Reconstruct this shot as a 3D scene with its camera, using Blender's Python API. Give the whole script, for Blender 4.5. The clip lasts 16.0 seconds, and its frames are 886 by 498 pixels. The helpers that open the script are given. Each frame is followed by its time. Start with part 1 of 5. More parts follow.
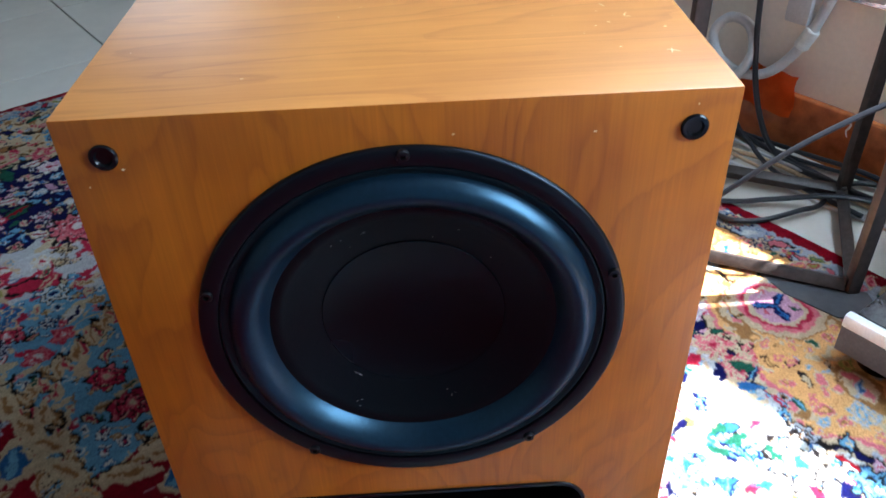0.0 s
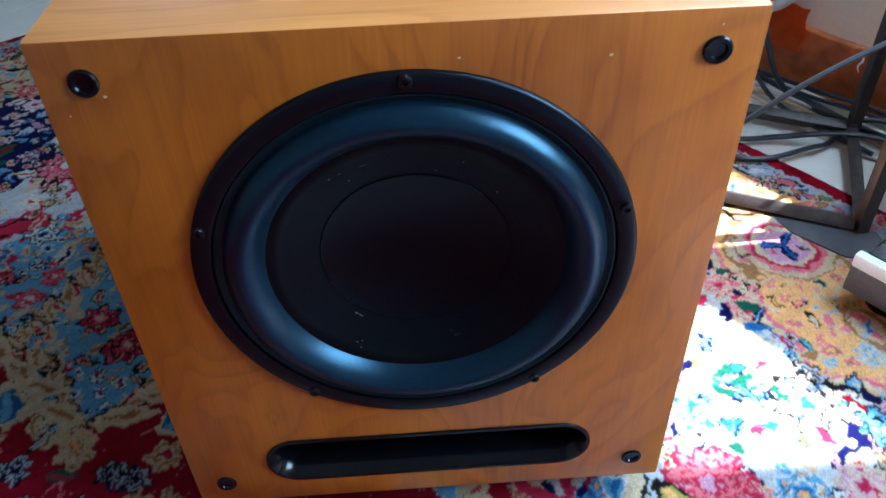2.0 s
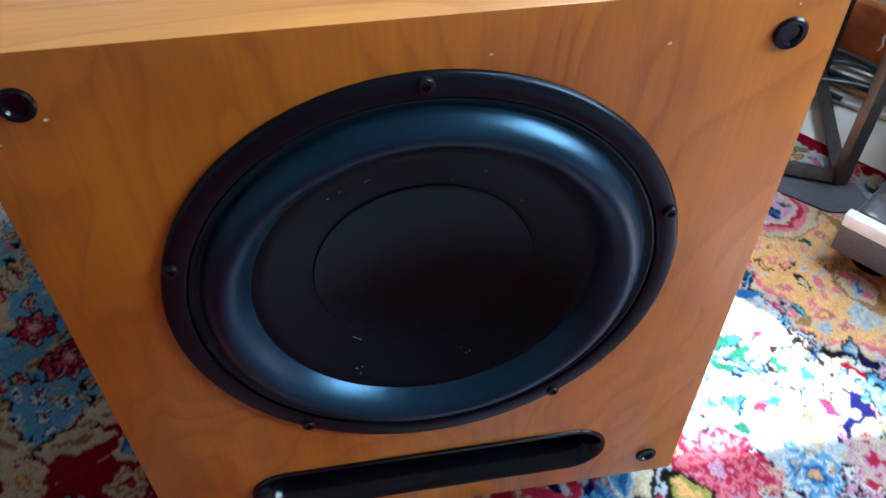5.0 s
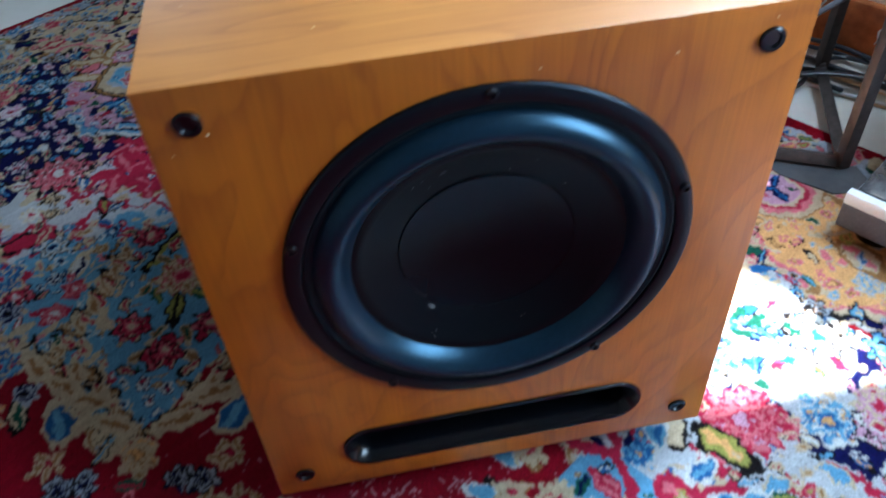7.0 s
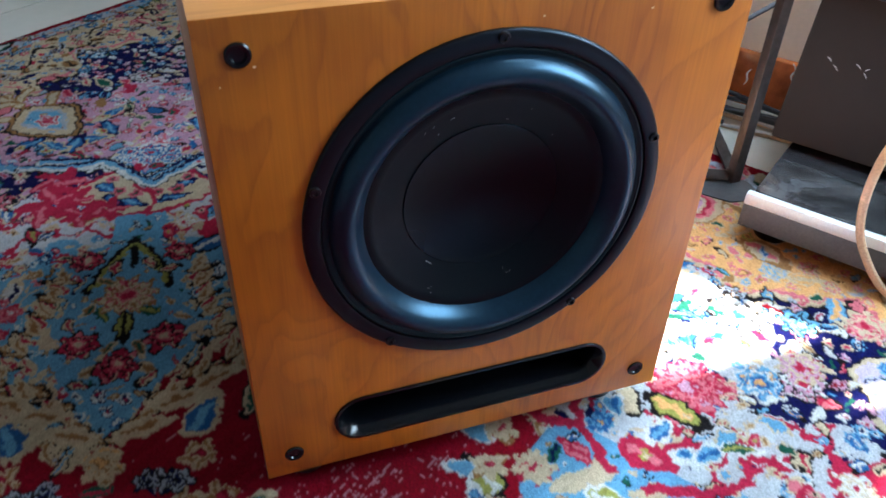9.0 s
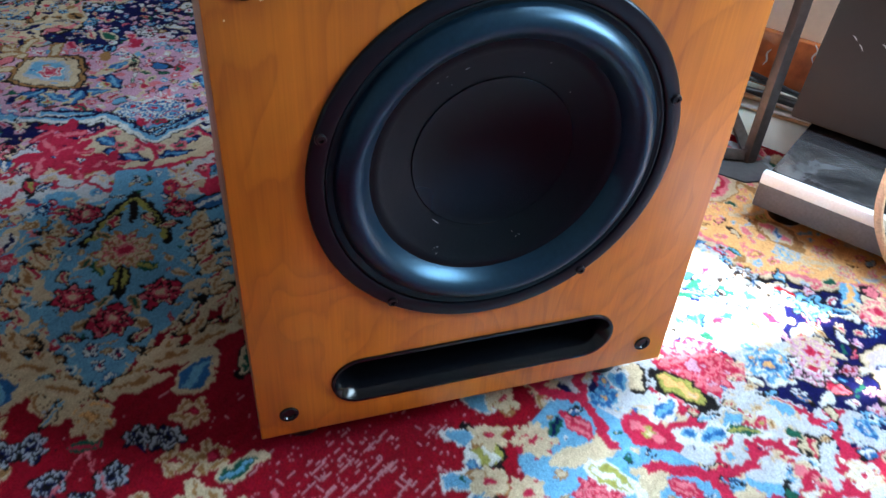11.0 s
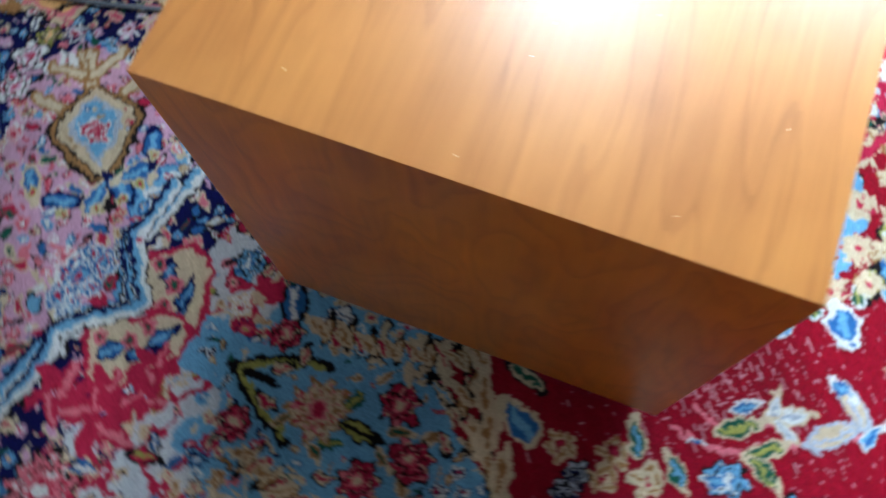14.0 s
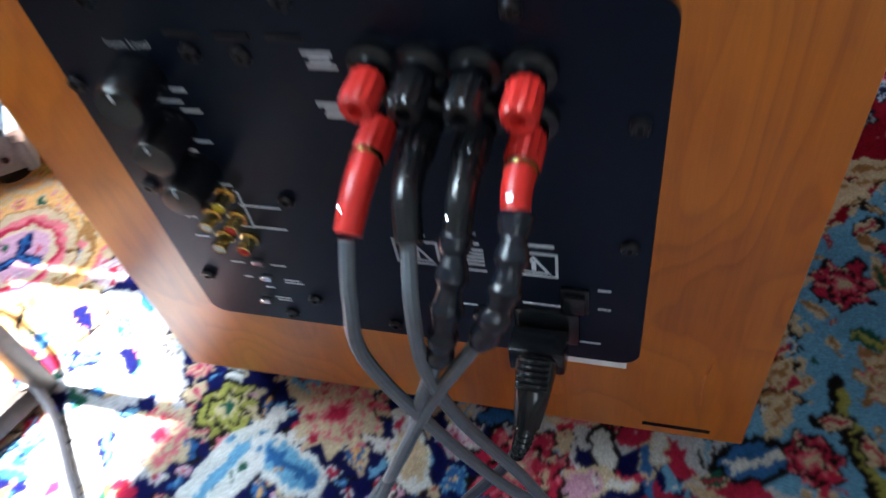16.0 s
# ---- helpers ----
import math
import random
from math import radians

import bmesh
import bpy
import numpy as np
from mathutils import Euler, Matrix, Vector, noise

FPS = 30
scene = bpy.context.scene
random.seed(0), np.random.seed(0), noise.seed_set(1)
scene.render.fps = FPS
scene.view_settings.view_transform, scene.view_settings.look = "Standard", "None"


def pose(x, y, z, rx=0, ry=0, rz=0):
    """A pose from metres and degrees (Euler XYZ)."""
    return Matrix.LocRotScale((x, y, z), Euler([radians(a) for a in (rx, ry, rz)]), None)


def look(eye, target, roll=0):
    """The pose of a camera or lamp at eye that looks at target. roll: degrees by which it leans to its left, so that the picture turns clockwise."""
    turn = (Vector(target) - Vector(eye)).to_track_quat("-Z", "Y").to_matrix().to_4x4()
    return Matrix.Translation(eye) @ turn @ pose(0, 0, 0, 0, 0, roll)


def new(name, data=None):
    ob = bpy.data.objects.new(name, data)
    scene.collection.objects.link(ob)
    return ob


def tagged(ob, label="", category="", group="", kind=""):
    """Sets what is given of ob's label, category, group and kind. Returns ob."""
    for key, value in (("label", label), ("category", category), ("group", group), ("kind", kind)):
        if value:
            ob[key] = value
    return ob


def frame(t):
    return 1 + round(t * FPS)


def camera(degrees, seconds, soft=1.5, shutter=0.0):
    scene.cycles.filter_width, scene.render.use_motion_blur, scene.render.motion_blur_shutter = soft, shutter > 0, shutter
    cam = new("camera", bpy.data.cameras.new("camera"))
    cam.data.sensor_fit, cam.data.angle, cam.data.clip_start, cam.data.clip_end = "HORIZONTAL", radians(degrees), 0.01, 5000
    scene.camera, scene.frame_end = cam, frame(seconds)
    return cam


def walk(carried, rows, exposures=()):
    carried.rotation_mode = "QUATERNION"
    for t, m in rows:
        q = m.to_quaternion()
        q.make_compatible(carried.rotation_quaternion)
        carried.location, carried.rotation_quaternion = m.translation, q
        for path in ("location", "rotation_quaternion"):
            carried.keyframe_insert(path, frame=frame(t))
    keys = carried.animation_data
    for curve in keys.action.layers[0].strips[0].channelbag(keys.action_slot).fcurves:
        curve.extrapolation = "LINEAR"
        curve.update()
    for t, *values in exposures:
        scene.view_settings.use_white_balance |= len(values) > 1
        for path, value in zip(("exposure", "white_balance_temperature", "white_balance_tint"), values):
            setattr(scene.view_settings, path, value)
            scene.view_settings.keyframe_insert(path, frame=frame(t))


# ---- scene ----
cam = camera(58.1, 16.0, shutter=0.4)
PATH = [
    (0, (0.009, -0.43, 0.702), (0.06, 1.176, -0.489), -2.1),
    (0.5, (0.007, -0.439, 0.7), (0.044, 1.132, -0.537), -2.1),
    (1, (0.002, -0.437, 0.694), (0.044, 1.117, -0.564), -1.9),
    (1.5, (0.007, -0.433, 0.69), (0.06, 1.107, -0.584), -1.8),
    (2, (0.004, -0.412, 0.681), (0.057, 1.106, -0.62), -2.1),
    (2.5, (-0.008, -0.378, 0.666), (0.082, 1.086, -0.694), -2.0),
    (3, (-0.032, -0.34, 0.668), (0.124, 1.086, -0.726), -2.1),
    (3.5, (-0.025, -0.313, 0.673), (0.217, 1.087, -0.735), 0.5),
    (3.7, (-0.024, -0.308, 0.661), (0.243, 1.087, -0.747), 0.8),
    (5.8, (-0.052, -0.319, 0.694), (0.154, 1.064, -0.736), -0.7),
    (6, (-0.043, -0.309, 0.717), (0.202, 1.105, -0.676), -1.2),
    (6.5, (-0.041, -0.321, 0.751), (0.285, 1.14, -0.575), -0.2),
    (6.8, (-0.067, -0.376, 0.738), (0.187, 1.091, -0.597), -3.0),
    (7, (-0.087, -0.405, 0.731), (0.092, 1.013, -0.667), -4.3),
    (7.3, (-0.145, -0.469, 0.702), (0.049, 0.975, -0.669), -2.2),
    (7.5, (-0.166, -0.506, 0.708), (0.035, 0.991, -0.603), -1.4),
    (8, (-0.184, -0.545, 0.757), (0.16, 1.031, -0.426), -1.6),
    (8.2, (-0.182, -0.528, 0.754), (0.315, 1.03, -0.397), -1.8),
    (8.5, (-0.199, -0.497, 0.725), (0.382, 1.017, -0.445), -0.0),
    (9, (-0.215, -0.486, 0.68), (0.324, 1.0, -0.545), 1.7),
    (9.2, (-0.213, -0.484, 0.674), (0.306, 0.997, -0.566), 2.0),
    (11.5, (-0.216, -0.471, 0.649), (0.312, 0.988, -0.613), 4.1),
    (12, (-0.223, -0.455, 0.651), (0.308, 0.993, -0.623), 3.7),
    (12.5, (-0.251, -0.43, 0.714), (0.152, 0.791, -0.818), -4.3),
    (12.8, (-0.308, -0.373, 0.792), (-0.005, 0.698, -0.87), -11.1),
    (13, (-0.348, -0.298, 0.871), (-0.029, 0.665, -0.853), -13.8),
    (13.5, (-0.39, -0.134, 0.946), (0.147, 0.447, -0.891), -6.2),
    (13.6, (-0.386, -0.078, 0.936), (0.174, 0.424, -0.917), -4.8),
    (14, (-0.402, 0.153, 0.95), (0.214, 0.444, -0.931), -4.6),
    (14.5, (-0.42, 0.395, 0.92), (0.244, 0.226, -0.959), 4.8),
    (15, (-0.32, 0.568, 0.893), (0.277, 0.09, -0.956), -0.4),
    (15.4, (-0.186, 0.64, 0.841), (0.331, -0.023, -0.974), -6.8),
    (15.5, (-0.161, 0.652, 0.82), (0.348, -0.076, -0.972), -8.7),
    (15.7, (-0.138, 0.693, 0.725), (0.383, -0.209, -0.983), -13.1),
    (15.8, (-0.135, 0.711, 0.67), (0.359, -0.295, -0.987), -12.4),
    (16, (-0.128, 0.724, 0.561), (0.35, -0.474, -0.967), -11.0),
]
walk(cam, [(t, look(eye, target, roll)) for t, eye, target, roll in PATH],
     ((0, 0.0, 6300, 12), (2.0, 0.0, 5700, 8), (3.0, 0.05, 5600, 8), (6.0, 0.10, 6300, 9), (6.5, -0.05, 6200, 9), (7.5, 0.0, 5800, 9), (8.5, 0.15, 6400, 10), (9.2, 0.25, 6400, 10),
      (11.3, 0.55, 6500, 10), (12.5, 0.60, 7000, 11), (13.0, 0.72, 7100, 12), (13.5, 0.65, 7200, 12), (14.0, 0.52, 6500, 12), (15.0, 0.45, 6900, 11), (15.5, 0.52, 7300, 13), (16.0, 0.88, 6700, 11)))

# ---- light and air ----
U = Vector((0.819, 0.574, 0.0))          # the room and its carpet stand turned to the cabinet
V = Vector((-0.574, 0.819, 0.0))
TURN = math.degrees(math.atan2(0.574, 0.819))
ROOM = Matrix.Rotation(radians(TURN), 4, "Z")


def uv(u, v, z=0.0):
    return U * u + V * v + Vector((0, 0, z))


world = bpy.data.worlds.new("sky")
scene.world = world
world.use_nodes = True
sky = world.node_tree.nodes.new("ShaderNodeTexSky")
sky.sky_type, sky.sun_disc = "NISHITA", False
sky.sun_elevation, sky.sun_rotation = radians(55), radians(90)
world.node_tree.links.new(sky.outputs[0], world.node_tree.nodes["Background"].inputs[0])
world.node_tree.nodes["Background"].inputs[1].default_value = 0.12

sun = new("sun", bpy.data.lights.new("sun", "SUN"))
sun.data.energy, sun.data.angle, sun.data.color = 42.0, radians(1.0), (1.0, 0.97, 0.93)
sun.matrix_world = look((6 * math.cos(radians(55)), 0.0, 6 * math.sin(radians(55))), (0, 0, 0))


def window_light(name, m, w, h, watts, colour, spread=180):
    ob = new(name, bpy.data.lights.new(name, "AREA"))
    ob.data.shape, ob.data.size, ob.data.size_y = "RECTANGLE", w, h
    ob.data.energy, ob.data.color, ob.data.spread = watts, colour, radians(spread)
    ob.matrix_world = m
    return ob


WALL, WEST, SOUTH, NORTH, HIGH = 0.99, -3.0, -2.0, 3.0, 2.7
window_light("window_light_high", look(uv(WALL + 0.04, -0.38, 2.02), uv(0.05, -0.40, 0.0)), 0.68, 0.68, 17, (0.62, 0.83, 1.0), 95)
window_light("window_light_low", look(uv(WALL + 0.04, -0.14, 1.40), uv(0.0, -0.45, 0.66)), 0.44, 0.46, 10, (0.62, 0.83, 1.0), 125)
# Southeast and north lamps are unseen fill, added to brighten front and back.
window_light("fill_light_southeast", look(uv(WALL + 0.04, -1.36, 1.32), uv(0.0, -0.45, 0.5)), 0.90, 1.00, 46, (0.58, 0.81, 1.0), 150)
window_light("fill_light_north", look(uv(0.60, NORTH + 0.06, 1.6), uv(0.75, 0.5, 0.3)), 0.7, 1.36, 8, (0.74, 0.88, 1.0))


# ---- materials ----
def material(name):
    m = bpy.data.materials.new(name)
    m.use_nodes = True
    n = m.node_tree.nodes
    return m, n, m.node_tree.links, n["Principled BSDF"]


def node(n, kind, **inputs):
    k = n.new(kind)
    for key, value in inputs.items():
        k.inputs[key.replace("_", " ")].default_value = value
    return k


def ramp(n, *stops):
    r = n.new("ShaderNodeValToRGB")
    while len(r.color_ramp.elements) < len(stops):
        r.color_ramp.elements.new(0.5)
    for e, (at, c) in zip(r.color_ramp.elements, stops):
        e.position, e.color = at, (*c, 1) if len(c) == 3 else c
    return r


def plain(name, colour, rough=0.5, metal=0.0, grain=60.0, vary=0.25, bump=0.1, coat=0.0, large=4.0, spec=0.5, tint=None):
    """A surface with grain and wear at two scales."""
    m, n, l, p = material(name)
    where = n.new("ShaderNodeTexCoord")
    fine = node(n, "ShaderNodeTexNoise", Scale=grain, Detail=6.0, Roughness=0.6)
    wide = node(n, "ShaderNodeTexNoise", Scale=large, Detail=4.0)
    l.new(where.outputs["Object"], fine.inputs["Vector"])
    l.new(where.outputs["Object"], wide.inputs["Vector"])
    both = node(n, "ShaderNodeMath")
    both.operation = "ADD"
    l.new(fine.outputs[0], both.inputs[0]), l.new(wide.outputs[0], both.inputs[1])
    c = ramp(n, (0.7, [v * (1 - vary) for v in colour]), (1.3, [min(1, v * (1 + vary)) for v in colour]))
    half = node(n, "ShaderNodeMath")
    half.operation, half.inputs[1].default_value = "MULTIPLY", 0.5
    l.new(both.outputs[0], half.inputs[0]), l.new(half.outputs[0], c.inputs[0])
    c.color_ramp.elements[0].position, c.color_ramp.elements[1].position = 0.35, 0.65
    l.new(c.outputs[0], p.inputs["Base Color"])
    r = node(n, "ShaderNodeMapRange")
    r.inputs[3].default_value, r.inputs[4].default_value = max(0.03, rough - 0.08), min(1, rough + 0.1)
    l.new(wide.outputs[0], r.inputs[0]), l.new(r.outputs[0], p.inputs["Roughness"])
    p.inputs["Metallic"].default_value = metal
    p.inputs["Coat Weight"].default_value = coat
    p.inputs["Specular IOR Level"].default_value = spec
    if tint:
        p.inputs["Specular Tint"].default_value = (*tint, 1)
    if bump:
        b = node(n, "ShaderNodeBump", Strength=bump, Distance=0.001)
        l.new(fine.outputs[0], b.inputs["Height"]), l.new(b.outputs[0], p.inputs["Normal"])
    return m


def veneer(name, along, light, dark, rings, arch_scale, streak_scale, weights, lines):
    """Cherry veneer: soft growth figures, streaks and fibres along one axis."""
    m, n, l, p = material(name)
    where = n.new("ShaderNodeTexCoord")

    def noise(scale, detail, rough, twist=0.0):
        at = n.new("ShaderNodeMapping")
        at.inputs["Scale"].default_value = scale
        at.inputs["Location"].default_value = (3.1, 1.7, 0.4)
        l.new(where.outputs["Object"], at.inputs[0])
        k = node(n, "ShaderNodeTexNoise", Scale=1.0, Detail=detail, Roughness=rough, Distortion=twist)
        l.new(at.outputs[0], k.inputs["Vector"])
        return k.outputs[0]

    def math_of(kind, x, y, z=None):
        k = n.new("ShaderNodeMath")
        k.operation = kind
        for i, q in enumerate((x, y, z)):
            if q is None:
                continue
            if isinstance(q, (int, float)):
                k.inputs[i].default_value = q
            else:
                l.new(q, k.inputs[i])
        return k.outputs[0]

    fibre = noise({"x": (7, 480, 480), "z": (480, 480, 7)}[along], 4.0, 0.65)
    streak = noise(streak_scale, 5.0, 0.62, 1.4)
    figure = math_of("FRACT", math_of("MULTIPLY", math_of("MULTIPLY_ADD", streak, 0.05, noise(arch_scale, 2.5, 0.45, 0.5)), rings), 0.0)
    ring = ramp(n, *((at, (v, v, v)) for at, v in lines))
    l.new(figure, ring.inputs[0])
    cloudy = noise((8.0, 8.0, 8.0), 3.0, 0.55)
    total = math_of("MULTIPLY", ring.outputs[0], weights[0])
    total = math_of("MULTIPLY_ADD", streak, weights[1], total)
    total = math_of("MULTIPLY_ADD", fibre, weights[2], total)
    total = math_of("MULTIPLY_ADD", cloudy, weights[3], total)
    middle = 0.4 * weights[0] + 0.5 * sum(weights[1:])
    c = ramp(n, (middle - 0.22, light), (middle + 0.24, dark))
    l.new(total, c.inputs[0]), l.new(c.outputs[0], p.inputs["Base Color"])
    p.inputs["Roughness"].default_value = 0.42
    p.inputs["Coat Weight"].default_value, p.inputs["Coat Roughness"].default_value = 0.35, 0.34
    relief = node(n, "ShaderNodeBump", Strength=0.06, Distance=0.0006)
    l.new(fibre, relief.inputs["Height"]), l.new(relief.outputs[0], p.inputs["Normal"])
    return m


SOFT_LINES = ((0.0, 0.30), (0.10, 0.05), (0.55, 0.25), (0.86, 0.85), (0.93, 1.0), (1.0, 0.30))
FINE_LINES = ((0.0, 0.35), (0.06, 0.12), (0.55, 0.22), (0.86, 0.48), (0.93, 1.0), (0.985, 0.95))
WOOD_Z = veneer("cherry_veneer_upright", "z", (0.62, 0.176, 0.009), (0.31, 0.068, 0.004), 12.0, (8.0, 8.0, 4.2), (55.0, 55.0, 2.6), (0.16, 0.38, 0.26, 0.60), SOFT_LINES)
# Same cherry for the top, coloured paler for the light falling on it.
WOOD_X = veneer("cherry_veneer_lengthwise_lit", "x", (0.62, 0.238, 0.056), (0.37, 0.118, 0.024), 9.0, (1.3, 9.0, 9.0), (3.0, 42.0, 42.0), (0.16, 0.44, 0.24, 0.55), FINE_LINES)
RAW = plain("bare_wood_chip", (0.75, 0.55, 0.36), 0.7)
# Blue tints in the driver's blacks stand in for reflected sky.
BLACK = plain("black_painted_steel", (0.004, 0.004, 0.006), 0.30, grain=300, bump=0.08, spec=0.35, tint=(0.6, 0.8, 1.0))
GASKET = plain("dark_teal_flange_rubber", (0.006, 0.010, 0.013), 0.42, grain=200, bump=0.2, spec=0.4, tint=(0.4, 0.8, 1.0))
# The rubber is black; its blue sky sheen is mixed into the colour.
RUBBER = plain("sky_tinted_rubber_surround", (0.004, 0.013, 0.025), 0.30, grain=260, vary=0.5, bump=0.12, spec=0.75, tint=(0.34, 0.70, 1.0))
CONE = plain("black_pulp_cone", (0.0035, 0.0038, 0.0045), 0.30, grain=700, vary=0.5, bump=0.20, spec=0.22, tint=(0.5, 0.75, 1.0))
CAP = plain("satin_black_cap", (0.0032, 0.0034, 0.0042), 0.26, grain=700, vary=0.5, bump=0.10, spec=0.25, tint=(0.5, 0.72, 1.0))
PLASTIC = plain("glossy_black_plastic", (0.003, 0.0035, 0.005), 0.20, grain=90, bump=0.02, spec=0.35)
PANEL = plain("powder_coated_panel", (0.004, 0.006, 0.013), 0.34, grain=900, bump=0.10, spec=0.28, tint=(0.45, 0.65, 1.0))
SCREW = plain("blackened_screw_steel", (0.03, 0.03, 0.034), 0.3, metal=0.8)
RED = plain("red_plug_plastic", (0.62, 0.025, 0.020), 0.35, grain=120, vary=0.15, bump=0.05)
DARKPLUG = plain("black_plug_plastic", (0.006, 0.007, 0.009), 0.22, grain=120, bump=0.05)
TAPE = plain("insulating_tape", (0.006, 0.008, 0.014), 0.14, grain=130, bump=0.9, vary=0.4)
GOLD = plain("gilt_brass", (0.75, 0.55, 0.22), 0.25, metal=1.0)
NICKEL = plain("nickel_plate", (0.65, 0.66, 0.68), 0.22, metal=1.0)
def filmed_gloss():
    """A black acrylic lid under creased clear film with paler grey smears."""
    m, n, l, p = material("filmed_black_lid")
    where = n.new("ShaderNodeTexCoord")
    smear = node(n, "ShaderNodeTexNoise", Scale=9.0, Detail=5.0, Roughness=0.65, Distortion=1.6)
    crease = node(n, "ShaderNodeTexVoronoi", Scale=16.0)
    crease.feature = "DISTANCE_TO_EDGE"
    l.new(where.outputs["Object"], smear.inputs["Vector"]), l.new(where.outputs["Object"], crease.inputs["Vector"])
    c = ramp(n, (0.42, (0.010, 0.009, 0.010)), (0.55, (0.045, 0.042, 0.045)), (0.66, (0.085, 0.085, 0.09)))
    l.new(smear.outputs[0], c.inputs[0]), l.new(c.outputs[0], p.inputs["Base Color"])
    p.inputs["Roughness"].default_value = 0.12
    p.inputs["Coat Weight"].default_value, p.inputs["Coat Roughness"].default_value = 0.8, 0.05
    fold = ramp(n, (0.0, (1, 1, 1)), (0.10, (0, 0, 0)))
    l.new(crease.outputs["Distance"], fold.inputs[0])
    both = n.new("ShaderNodeMath")
    l.new(fold.outputs[0], both.inputs[0]), l.new(smear.outputs[0], both.inputs[1])
    relief = node(n, "ShaderNodeBump", Strength=0.35, Distance=0.002)
    l.new(both.outputs[0], relief.inputs["Height"]), l.new(relief.outputs[0], p.inputs["Coat Normal"])
    return m


FILMED = filmed_gloss()
INK = plain("pale_print", (0.55, 0.60, 0.66), 0.6, bump=0)
YELLOW = plain("yellow_insert", (0.75, 0.60, 0.04), 0.4, bump=0)
WHITE = plain("white_insert", (0.75, 0.75, 0.72), 0.4, bump=0)
GREY_WIRE = plain("grey_cable_jacket", (0.115, 0.130, 0.150), 0.28, grain=200, vary=0.2)
MID_WIRE = plain("charcoal_cable_jacket", (0.020, 0.024, 0.032), 0.30, grain=200, vary=0.25)
DARK_WIRE = plain("dark_cable_jacket", (0.022, 0.025, 0.032), 0.36, grain=200, vary=0.3)
PALE_WIRE = plain("white_cable_jacket", (0.62, 0.63, 0.64), 0.4, grain=200, vary=0.12)
COPPER_WIRE = plain("clear_jacket_over_copper", (0.74, 0.52, 0.34), 0.25, metal=0.12, grain=420, vary=0.4, bump=0.4)
STEEL = plain("brown_rusted_steel", (0.060, 0.050, 0.048), 0.42, metal=0.35, grain=90, vary=0.45, bump=0.35)
SHEET = plain("grey_plastic_sheet", (0.05, 0.05, 0.055), 0.42, grain=40, vary=0.4, bump=0.6)
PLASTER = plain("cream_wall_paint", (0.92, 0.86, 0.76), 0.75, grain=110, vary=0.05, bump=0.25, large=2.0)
# Unseen walls and ceiling: greys chosen by how much light they bounce.
DIM = plain("bounce_grey_wall", (0.56, 0.53, 0.50), 0.8, vary=0.06)
CEILING = plain("bounce_grey_ceiling", (0.78, 0.77, 0.75), 0.8, vary=0.04)
BOARD = plain("red_brown_varnished_wood", (0.52, 0.150, 0.045), 0.24, grain=24, vary=0.55, bump=0.15, coat=0.4, large=6)
GROUT = plain("grey_grout", (0.30, 0.28, 0.25), 0.9, grain=200)
TILE = plain("cream_glazed_tile", (0.64, 0.61, 0.55), 0.34, grain=30, vary=0.06, bump=0.03)
SILVER = plain("silver_front_paint", (0.80, 0.83, 0.86), 0.32, metal=0.25, grain=300, vary=0.1)
GREYBOX = plain("grey_case_paint", (0.11, 0.115, 0.13), 0.42, metal=0.2, grain=300)
GLOSS = plain("gloss_black_acrylic", (0.020, 0.018, 0.020), 0.08, grain=25, vary=0.4, bump=0.05)
CLOTH = plain("graphite_speaker_cloth", (0.024, 0.021, 0.021), 0.44, grain=900, vary=0.25, bump=0.5)
# Blue in this metal's colour stands in for the sky it reflects.
ALU = plain("brushed_aluminium_sky_blue", (0.11, 0.17, 0.25), 0.30, metal=0.8, grain=300, vary=0.1)
ORANGE = plain("orange_plastic_film", (1.0, 0.15, 0.02), 0.22, grain=45, vary=0.3, bump=0.9)
MAROON = plain("maroon_hose_rubber", (0.10, 0.016, 0.024), 0.4, grain=80)


# ---- building helpers ----
def part(name, bm, mat, parent=None, label="", smooth=35.0):
    me = bpy.data.meshes.new(name)
    bm.to_mesh(me)
    bm.free()
    for m in mat if isinstance(mat, (list, tuple)) else (mat,):
        me.materials.append(m)
    if smooth:
        me.polygons.foreach_set("use_smooth", [True] * len(me.polygons))
        me.set_sharp_from_angle(angle=radians(smooth))
    ob = new(name, me)
    ob.parent = parent
    if label:
        ob["label"] = label
    return ob


def thing(name, at, label, category, group="", kind="", rz=0.0):
    ob = new(name)
    ob.empty_display_size = 0.05
    ob.matrix_basis = pose(*at, 0, 0, rz)
    return tagged(ob, label, category, group, kind)


def box(lo, hi, bevel=0.0, bm=None, seg=2):
    bm = bm or bmesh.new()
    made = bmesh.ops.create_cube(bm, size=1.0)["verts"]
    lo, hi = Vector(lo), Vector(hi)
    for v in made:
        v.co = Vector([(a + b) / 2 + c * (b - a) for a, b, c in zip(lo, hi, v.co)])
    if bevel:
        edges = list({e for v in made for e in v.link_edges})
        bmesh.ops.bevel(bm, geom=edges, offset=bevel, segments=seg, affect="EDGES", profile=0.6)
    return bm


